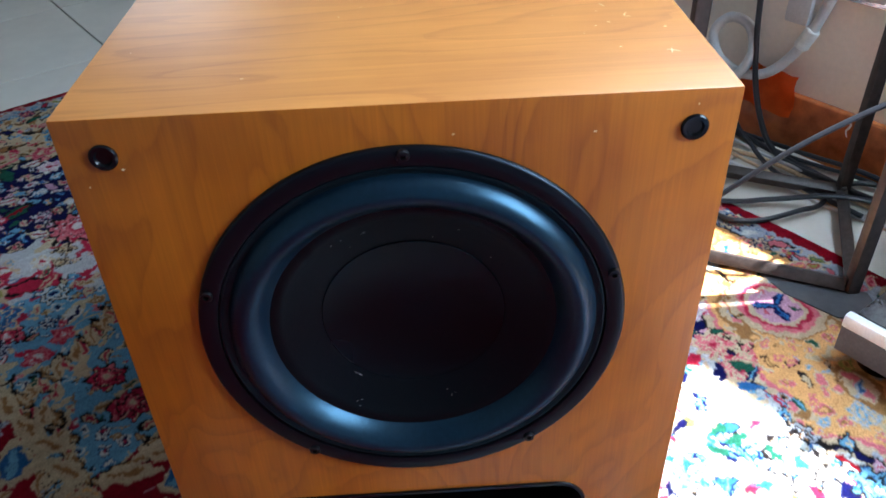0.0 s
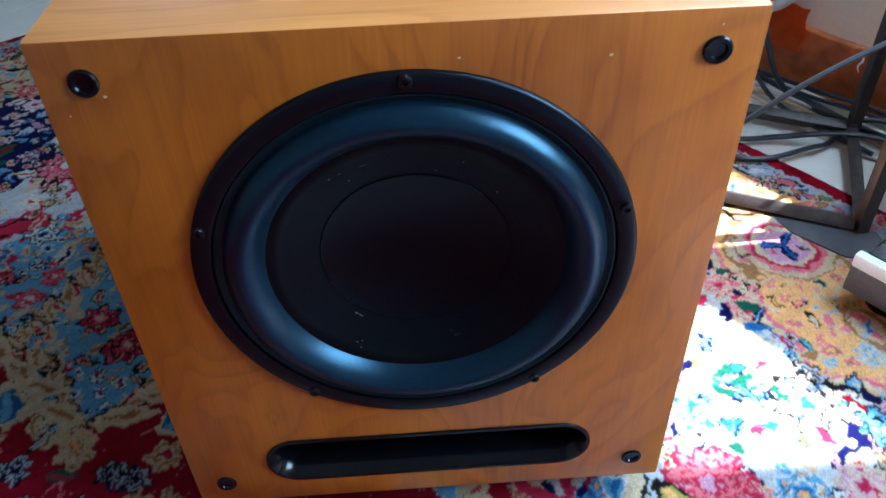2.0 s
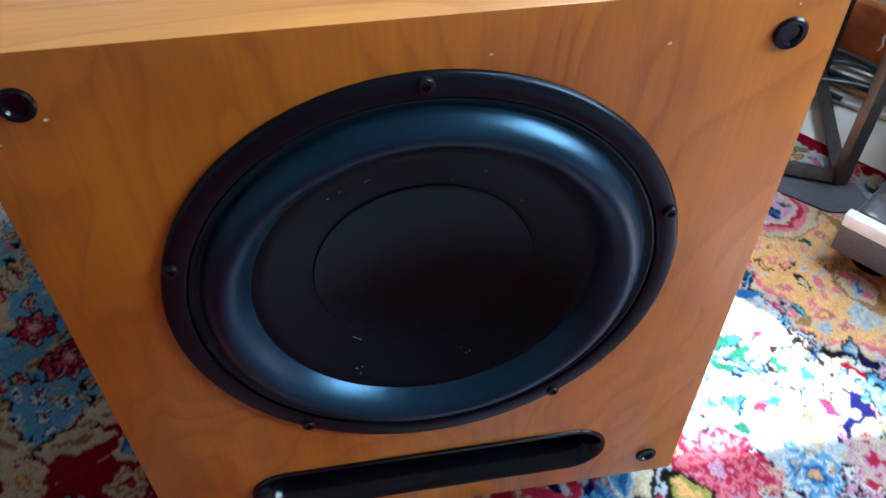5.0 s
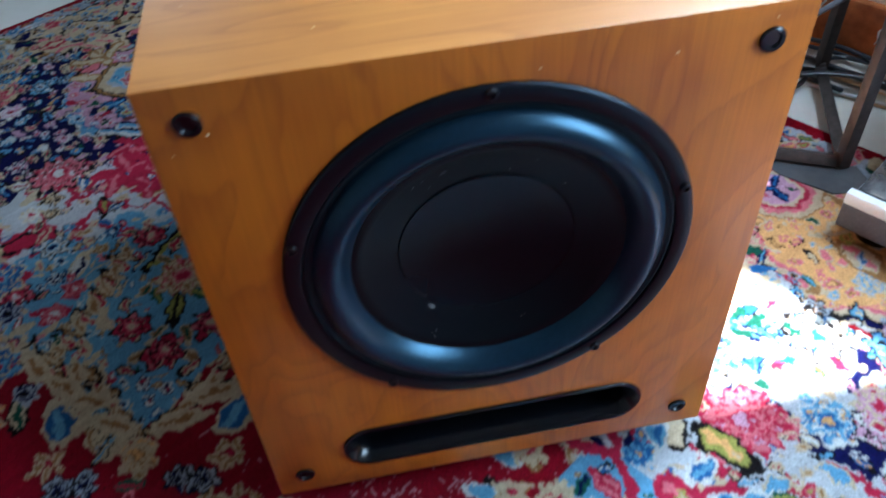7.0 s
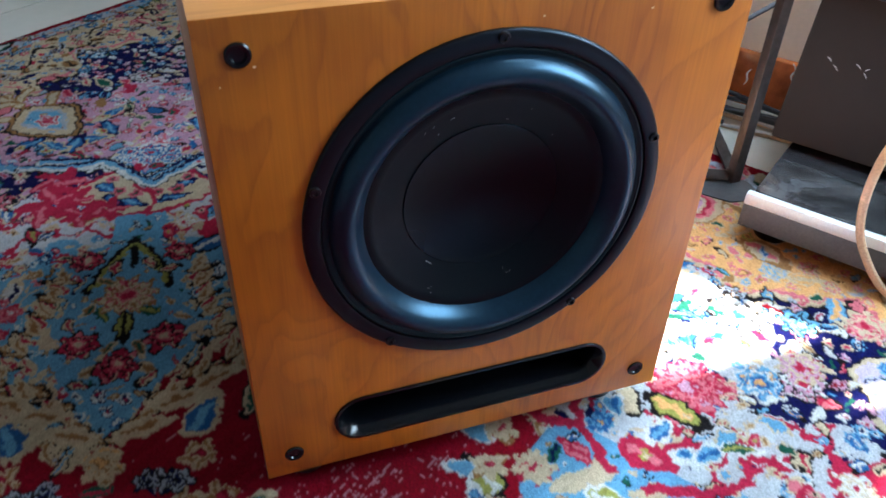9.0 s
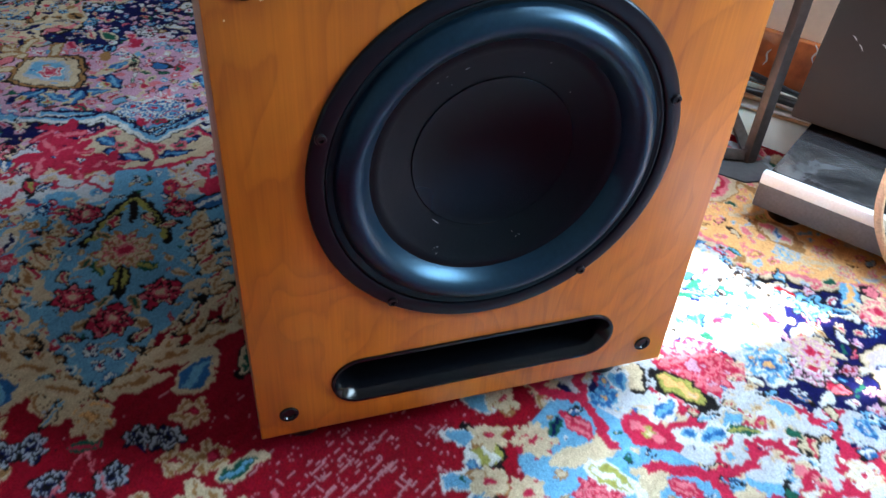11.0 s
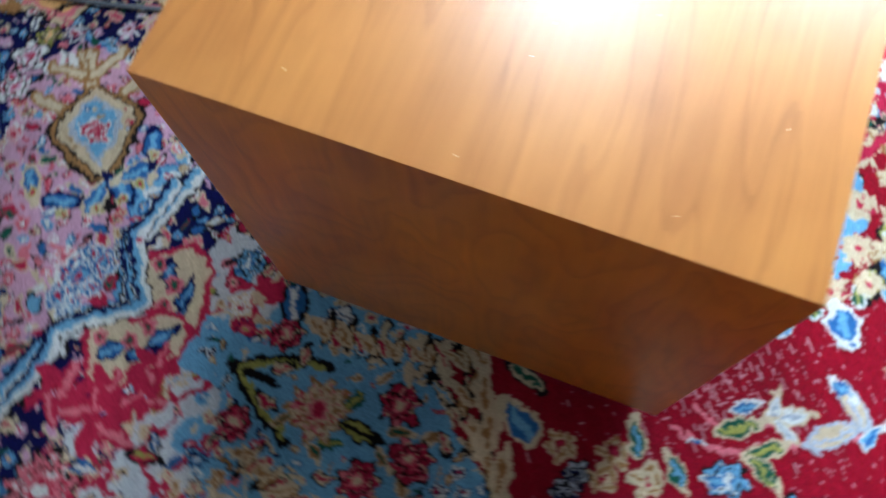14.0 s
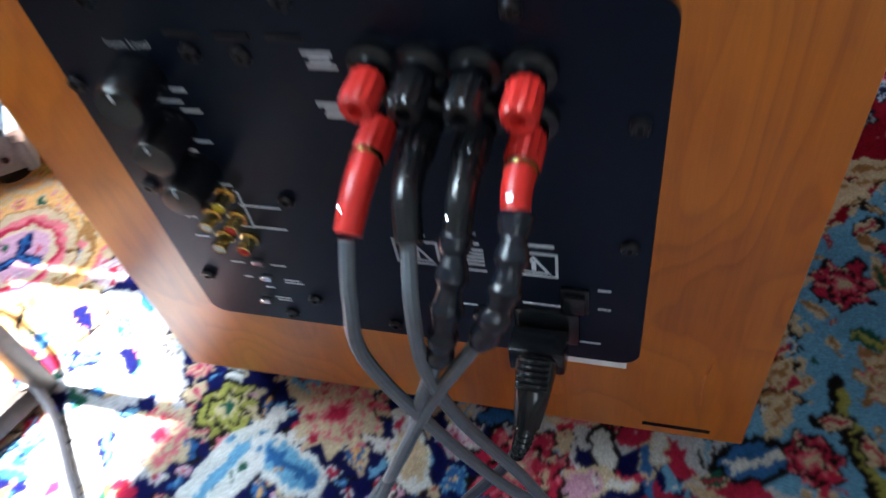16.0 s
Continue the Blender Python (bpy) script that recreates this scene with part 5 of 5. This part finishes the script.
cable([(-0.0375, Y1 + 0.032, 0.321), (-0.040, 0.550, 0.296), (-0.040, 0.552, 0.250), (-0.050, 0.546, 0.192), (-0.080, 0.537, 0.105), (-0.102, 0.542, 0.040), (-0.089, 0.565, 0.006), (-0.032, 0.598, 0.006), (0.035, 0.606, 0.006), (0.10, 0.625, 0.006), (0.130, 0.702, 0.006), (0.112, 0.785, 0.006),
       (0.085, 0.90, 0.006), (0.07, 1.02, 0.006)], 0.0035, GREY_WIRE, "grey speaker cable lying across the carpet")
cable([(-0.0455, Y1 + 0.048, 0.258), (-0.033, 0.552, 0.222), (-0.020, 0.552, 0.175), (0.000, 0.560, 0.130), (0.030, 0.570, 0.075), (0.062, 0.575, 0.020), (0.094, 0.576, 0.006), (0.143, 0.587, 0.006), (0.214, 0.673, 0.006), (0.315, 0.715, 0.006), (0.389, 0.738, 0.006), (0.46, 0.75, 0.003)], 0.0035, GREY_WIRE, "grey speaker cable from a taped plug")
cable([(-0.0665, Y1 + 0.048, 0.278), (-0.041, 0.552, 0.228), (-0.022, 0.557, 0.184), (0.004, 0.570, 0.120), (0.038, 0.584, 0.035), (0.075, 0.594, 0.006), (0.125, 0.612, 0.006), (0.185, 0.664, 0.0145), (0.26, 0.70, 0.006), (0.33, 0.69, 0.006), (0.387, 0.715, 0.006), (0.46, 0.735, 0.006)], 0.0035, GREY_WIRE, "grey speaker cable from a taped plug")

mains = thing("mains_lead", (-0.077, BACK + 0.004, 0.163), "black mains lead plugged into the amplifier panel", "cable")
o = Vector((-0.077, BACK + 0.004, 0.163))
part("connector", box((-0.0165, 0.0, -0.0105), (0.0165, 0.018, 0.0115), 0.003), DARKPLUG, mains)
body_line = tube([(0, 0.017, 0), (0.0, 0.034, -0.006), (0.002, 0.046, -0.022)], lambda t: 0.0108 - 0.0040 * t, 16, 6, 1.15)
part("connector_body", body_line, DARKPLUG, mains)
for k in range(6):
    part("grip_rib", box((-0.009, 0.0205 + 0.0032 * k, 0.0108 - 0.0016 * k), (0.009, 0.0218 + 0.0032 * k, 0.0126 - 0.0016 * k), 0.0003), DARKPLUG, mains)
part("strain_relief", tube([(0.002, 0.045, -0.020), (0.004, 0.050, -0.034), (0.008, 0.052, -0.050)], lambda t: 0.0062 - 0.002 * t + 0.0008 * math.sin(40 * t), 14, 10), DARKPLUG, mains)
lead = [(-0.070, 0.521, 0.116), (-0.055, 0.525, 0.085), (-0.030, 0.530, 0.040), (-0.010, 0.545, 0.008), (0.034, 0.612, 0.006), (0.080, 0.641, 0.006), (0.145, 0.646, 0.006), (0.195, 0.637, 0.0145), (0.248, 0.606, 0.006), (0.295, 0.646, 0.006), (0.387, 0.712, 0.0145), (0.47, 0.765, 0.004)]
part("cord", tube([Vector(p) - o for p in lead], 0.0036, 10, 10), DARK_WIRE, mains)
cable([uv(0.965, 0.02, 0.006), uv(0.952, 0.095, 0.004), uv(0.904, 0.116, 0.004), uv(0.84, 0.108, 0.004), (0.593, 0.558, 0.006), (0.520, 0.537, 0.006), (0.470, 0.548, 0.006), (0.450, 0.601, 0.006), (0.466, 0.675, 0.006), (0.50, 0.76, 0.003)], 0.0042, DARK_WIRE, "dark cable curling over the carpet's edge")
cable([uv(0.90, -0.040, 0.25), uv(0.85, -0.044, 0.300), (0.684, 0.420, 0.308), (0.629, 0.417, 0.277), (0.558, 0.434, 0.230), (0.487, 0.451, 0.172), (0.410, 0.472, 0.090), (0.345, 0.494, 0.014), (0.278, 0.562, 0.006), (0.217, 0.622, 0.0145), (0.165, 0.640, 0.0145), (0.12, 0.60, 0.006)], 0.0030, MID_WIRE, "charcoal twin lead stretched from the loudspeaker to the carpet", 1.4)


# ---- the stand, the player and the loudspeaker ----
stand = thing("steel_stand", (0.513, 0.540, 0), "square brown steel stand with four posts, standing on the carpet's edge", "stand")
SO = Vector((0.513, 0.540, 0))
FEET = [Vector(q) for q in ((0.581, 0.370, 0.010), (0.354, 0.483, 0.010), (0.445, 0.710, 0.010), (0.672, 0.597, 0.010))]
for k in range(4):
    a, b = FEET[k] - SO, FEET[(k + 1) % 4] - SO
    d = (b - a).normalized() * 0.0085
    part("base_bar", rod(a + d, b - d, 0.0165), STEEL, stand)
    part("post", rod(a + Vector((0, 0, -0.0085)), a + Vector((0, 0, 0.80)), 0.0168), STEEL, stand)
    part("top_bar", rod(a + d + Vector((0, 0, 0.79)), b - d + Vector((0, 0, 0.79)), 0.0165), STEEL, stand)
    part("weld", lathe([(0.0, 0.0), (0.006, 0.001), (0.004, 0.005), (0.0, 0.006)], 10, at=a + d * 1.1 + Vector((0, 0, 0.0078)), axis=(0, 0, 1)), STEEL, stand)

bm = bmesh.new()
corners = [Vector(q) for q in ((0.470, 0.432, 0.0), (0.600, 0.362, 0.0), (0.600, 0.310, 0.0), (0.540, 0.318, 0.0), (0.492, 0.372, 0.0))]
low, top = [bm.verts.new(q + Vector((0, 0, 0.0005))) for q in corners], [bm.verts.new(q + Vector((0, 0, 0.0016 + 0.0008 * (k % 2)))) for k, q in enumerate(corners)]
bm.faces.new(low[::-1]), bm.faces.new(top)
for k in range(5):
    bm.faces.new((low[k], low[(k + 1) % 5], top[(k + 1) % 5], top[k]))
tagged(part("plastic_sheet", bm, SHEET, smooth=0), "flat sheet of dull grey plastic lying under the stand", "sheet")

ROT = TURN
player = thing("disc_player", tuple(uv(0.70, -0.30)), "silver-grey disc player with a glossy black lid, on round feet", "disc player", rz=ROT)
PL = lambda u, v, z: (u - 0.70, v + 0.30, z)
part("case", box(PL(0.560, -0.515, 0.021), PL(0.850, -0.088, 0.068), 0.004), GREYBOX, player, "dark grey metal case")
fascia = part("front_panel", box(PL(0.548, -0.520, 0.019), PL(0.5605, -0.083, 0.0715), 0.003), GREYBOX, player)
part("front_trim", box(PL(0.5465, -0.520, 0.056), PL(0.560, -0.083, 0.0735), 0.003), SILVER, fascia, "bright silver edge along the front")
part("lid", box(PL(0.5615, -0.512, 0.0682), PL(0.672, -0.091, 0.0735), 0.0015), FILMED, player, "glossy black lid under creased clear film")
part("rear_lid", box(PL(0.6725, -0.512, 0.0682), PL(0.848, -0.091, 0.0732), 0.0015), GLOSS, player, "glossy black rear part of the lid")
for u, v in ((0.585, -0.125), (0.585, -0.48), (0.82, -0.125), (0.82, -0.48)):
    part("foot", lathe([(0.0, 0.0), (0.024, 0.0), (0.026, 0.004), (0.026, 0.016), (0.022, 0.0212), (0.0, 0.0212)], 28, at=PL(u, v, 0.0), axis=(0, 0, 1)), PLASTIC, player, "round black foot")
part("jack", lathe([(0.004, 0.0), (0.004, 0.001), (0.0026, 0.0012), (0.0024, 0.0002), (0, 0.0002)], 16, at=PL(0.575, -0.0872, 0.040), axis=(0, 1, 0)), PLASTIC, player)

speaker = thing("centre_speaker", tuple(uv(0.85, -0.30, 0.0735)), "dark graphite loudspeaker with a metal top edge on a player", "loudspeaker", rz=ROT)
bm = bmesh.new()
outline = [(-0.120, 0.0), (-0.144, 0.012), (-0.078, 0.222), (-0.066, 0.232), (0.085, 0.232), (0.098, 0.22), (0.098, 0.0)]
ends = [[bm.verts.new((u, v, z)) for u, z in outline] for v in (-0.20, 0.238)]
for k in range(len(outline)):
    j = (k + 1) % len(outline)
    bm.faces.new((ends[0][k], ends[0][j], ends[1][j], ends[1][k]))
bm.faces.new(ends[0]), bm.faces.new(ends[1])
bmesh.ops.recalc_face_normals(bm, faces=bm.faces)
bmesh.ops.bevel(bm, geom=list(bm.edges), offset=0.002, segments=2, affect="EDGES")
shell = part("cabinet", bm, CLOTH, speaker, "graphite cloth-covered cabinet with a sloping front", 30)
part("top_edge", tube([(-0.078, -0.20, 0.2260), (-0.078, 0.02, 0.2260), (-0.078, 0.238, 0.2260)], 0.0065, 12, 4), ALU, speaker, "metal edge, reflected blue sky put into its colour")
part("top_plate", box((-0.066, -0.199, 0.2322), (0.090, 0.237, 0.2350), 0.001), ALU, speaker, "brushed metal top plate")
for k in range(5):
    v = 0.205 - 0.040 * k
    for a, b in (((0.002, 0.136), (0.010, 0.131)), ((0.014, 0.128), (0.022, 0.121)), ((0.016, 0.130), (0.022, 0.134)))[: 3 if k else 2]:
        pts = [(-0.1443 + 0.066 * (z - 0.012) / 0.210, v - q, z) for q, z in (a, ((a[0] + b[0]) / 2, (a[1] + b[1]) / 2 + 0.001), b)]
        part("scratch", tube(pts, lambda t: 0.0002 + 0.0004 * math.sin(3.1 * t), 6, 4), INK, shell, "pale scuff on the cloth")

cable([uv(0.86, -0.262, 0.315), uv(0.68, -0.262, 0.325), uv(0.555, -0.245, 0.265), uv(0.530, -0.226, 0.190), uv(0.530, -0.228, 0.110), uv(0.530, -0.250, 0.055), uv(0.528, -0.300, 0.008), uv(0.50, -0.40, 0.006), uv(0.46, -0.55, 0.006)], 0.0040, COPPER_WIRE, "clear-jacketed copper speaker wire over the player", 1.5)


# ---- along the wall ----
FLOOR = -0.008
for du, dz, r, mat, label, seed in ((0.895, 0.004, 0.004, COPPER_WIRE, "copper-coloured flat cable lying along the baseboard", 1), (0.925, 0.005, 0.005, DARK_WIRE, "thick black cable lying along the baseboard", 2), (0.945, 0.004, 0.0035, MID_WIRE, "charcoal cable lying along the baseboard", 3),
                                    (0.875, 0.003, 0.003, COPPER_WIRE, "copper-coloured cable lying on the tiles", 4), (0.860, 0.003, 0.003, PALE_WIRE, "white cable lying on the tiles", 5), (0.955, 0.012, 0.004, DARK_WIRE, "dark blue-black cable against the baseboard", 6), (0.910, 0.012, 0.0030, PALE_WIRE, "white cable crossing the others", 7)):
    d = random.Random(seed)
    pts = [uv(du + d.uniform(-0.018, 0.018), v, FLOOR + dz + d.uniform(0, 0.004) + (0.008 if k % 3 == seed % 3 else 0)) for k, v in enumerate([x * 0.14 - 0.75 for x in range(13)])]
    cable(pts, r, mat, label, 1.0, "cables along the wall")
cable([uv(0.957, 0.345, 0.62), uv(0.952, 0.350, 0.34), uv(0.945, 0.330, 0.16), uv(0.925, 0.285, 0.06), uv(0.905, 0.22, 0.014), uv(0.90, 0.10, 0.012), uv(0.90, -0.1, 0.01)], 0.0045, DARK_WIRE, "black twin lead hanging down the wall", 1.5, "cables along the wall")
cable([uv(0.60, 0.40, 0.010), uv(0.66, 0.30, 0.006), uv(0.745, 0.205, 0.004), uv(0.80, 0.165, 0.004), uv(0.86, 0.09, 0.020), uv(0.90, 0.0, 0.018), uv(0.92, -0.2, 0.016)], 0.0036, MID_WIRE, "charcoal flat cable bending onto the tiles", 1.5, "cables along the wall")
cable([uv(0.88, 0.62, 0.02), uv(0.90, 0.48, 0.012), uv(0.93, 0.37, 0.05), uv(0.915, 0.30, 0.02), uv(0.87, 0.20, 0.006), uv(0.86, 0.05, 0.004)], 0.0040, DARK_WIRE, "dark cable hanging over the baseboard", 1.0, "cables along the wall")

socket = thing("wall_socket", tuple(uv(WALL, 0.195, 0.292)), "chrome-edged wall socket plate on a cream wall", "socket", rz=ROT)
part("plate", box((-0.008, -0.042, -0.030), (0.0, 0.042, 0.030), 0.003), NICKEL, socket)
part("face", box((-0.0105, -0.034, -0.022), (-0.0078, 0.034, 0.022), 0.001), WHITE, socket, "white face with two round sockets")
for dv in (-0.016, 0.016):
    part("hole", lathe([(0.006, 0.0), (0.006, 0.0008), (0.0, 0.0008)], 16, at=(-0.0105, dv, 0), axis=(-1, 0, 0)), PLASTIC, socket)
hose = thing("white_hose", tuple(uv(0.965, 0.262, 0.15)), "white plastic hose coiled by the wall with a ribbed coupling", "hose", rz=ROT)
HO = lambda u, v, z: (u - 0.965, v - 0.262, z - 0.15)
part("pipe", tube([HO(0.972, 0.215, 0.36), HO(0.970, 0.235, 0.27), HO(0.966, 0.262, 0.185), HO(0.955, 0.300, 0.128), HO(0.945, 0.345, 0.112), HO(0.94, 0.392, 0.128), HO(0.945, 0.415, 0.165), HO(0.955, 0.395, 0.195), HO(0.955, 0.355, 0.19), HO(0.945, 0.335, 0.15), HO(0.935, 0.355, 0.10), HO(0.93, 0.39, 0.06), HO(0.93, 0.43, 0.012)], 0.0085, 14, 8), PALE_WIRE, hose)
part("coupling", tube([HO(0.967, 0.252, 0.210), HO(0.966, 0.258, 0.195), HO(0.965, 0.265, 0.178)], lambda t: 0.0115 + 0.0012 * math.sin(50 * t), 16, 12), WHITE, hose, "ribbed white coupling")
part("adapter", box(HO(0.955, 0.258, 0.215), HO(0.9885, 0.300, 0.275), 0.006), PALE_WIRE, hose, "white plastic box on the wall")

bm = bmesh.new()
grid = [[bm.verts.new(((0.000 if j < 6 else 0.0015) - 0.006 - 0.004 * math.sin(i * 0.9 + j * 0.7) * (j / 8), -0.052 + 0.013 * i + 0.003 * math.sin(j), 0.035 - 0.0095 * j - 0.002 * math.sin(i * 1.7))) for j in range(9)] for i in range(9)]
for i in range(8):
    for j in range(8):
        bm.faces.new((grid[i][j], grid[i + 1][j], grid[i + 1][j + 1], grid[i][j + 1]))
bmesh.ops.solidify(bm, geom=bm.faces[:], thickness=0.0012)
film = tagged(part("orange_bag", bm, ORANGE, smooth=60), "crumpled shiny orange plastic bag on the baseboard", "bag")
film.matrix_basis = Matrix.Translation(uv(0.968, 0.305, 0.095)) @ Matrix.Rotation(radians(TURN), 4, "Z")
for v, z, s in ((0.155, 0.055, 1), (0.06, 0.03, -1), (-0.02, 0.06, 1)):
    bm = tube([(0, 0, 0), (0, 0.004 * s, 0.010), (0, -0.001, 0.022), (0, 0.006 * s, 0.032)], lambda t: 0.0006 + 0.0012 * math.sin(3 * t), 6, 5)
    drip = tagged(part("paint_drip", bm, WHITE), "dried drip of cream paint on the baseboard", "paint drip", "paint drips")
    drip.matrix_basis = Matrix.Translation(uv(WALL - 0.0165, v, z)) @ Matrix.Rotation(radians(TURN), 4, "Z")

# a maroon hose lying on the tiles beyond the carpet
tagged(part("rubber_hose", tube([(-0.10, 1.86, 0.006), (-0.26, 1.80, 0.006), (-0.42, 1.745, 0.006), (-0.525, 1.665, 0.006), (-0.50, 1.595, 0.006), (-0.40, 1.575, 0.006), (-0.25, 1.62, 0.006), (-0.08, 1.70, 0.006)], 0.0135, 14, 10), MAROON), "maroon rubber hose looped on the floor tiles", "hose")
tagged(part("castor", lathe([(0.0, -0.012), (0.020, -0.012), (0.026, -0.007), (0.026, 0.007), (0.020, 0.012), (0.0, 0.012)], 28, at=(-0.265, 1.70, 0.018), axis=(0.3, 1, 0)), PLASTIC), "small black castor wheel on the floor tiles", "castor")


# ---- floor tiles ----
TILE_W = 0.403
tile_mesh = bpy.data.meshes.new("tile")
bm = box((0.002, 0.002, -0.0142), (TILE_W - 0.002, TILE_W - 0.002, FLOOR), 0.0015)
bm.to_mesh(tile_mesh)
bm.free()
tile_mesh.materials.append(TILE)
u = 0.222 - 8 * TILE_W
while u < WALL:
    v = 0.290 - 6 * TILE_W
    while v < NORTH:
        if u > WEST and v > SOUTH and u + TILE_W < WALL + 0.001 and v + TILE_W < NORTH:
            t = new("tile", tile_mesh)
            t.parent = floor
            t.matrix_basis = pose(u, v, 0)
        v += TILE_W
    u += TILE_W
bm = bmesh.new()
k = 0.290 - 5 * TILE_W
while k + TILE_W < NORTH:
    box((0.222 + TILE_W + 0.002, k + 0.002, -0.0142), (WALL - 0.001, k + TILE_W - 0.002, FLOOR), 0.0015, bm=bm)
    k += TILE_W
cut_tile = part("cut_tile", bm, TILE, floor)
cut_tile["kind"] = "stuff"
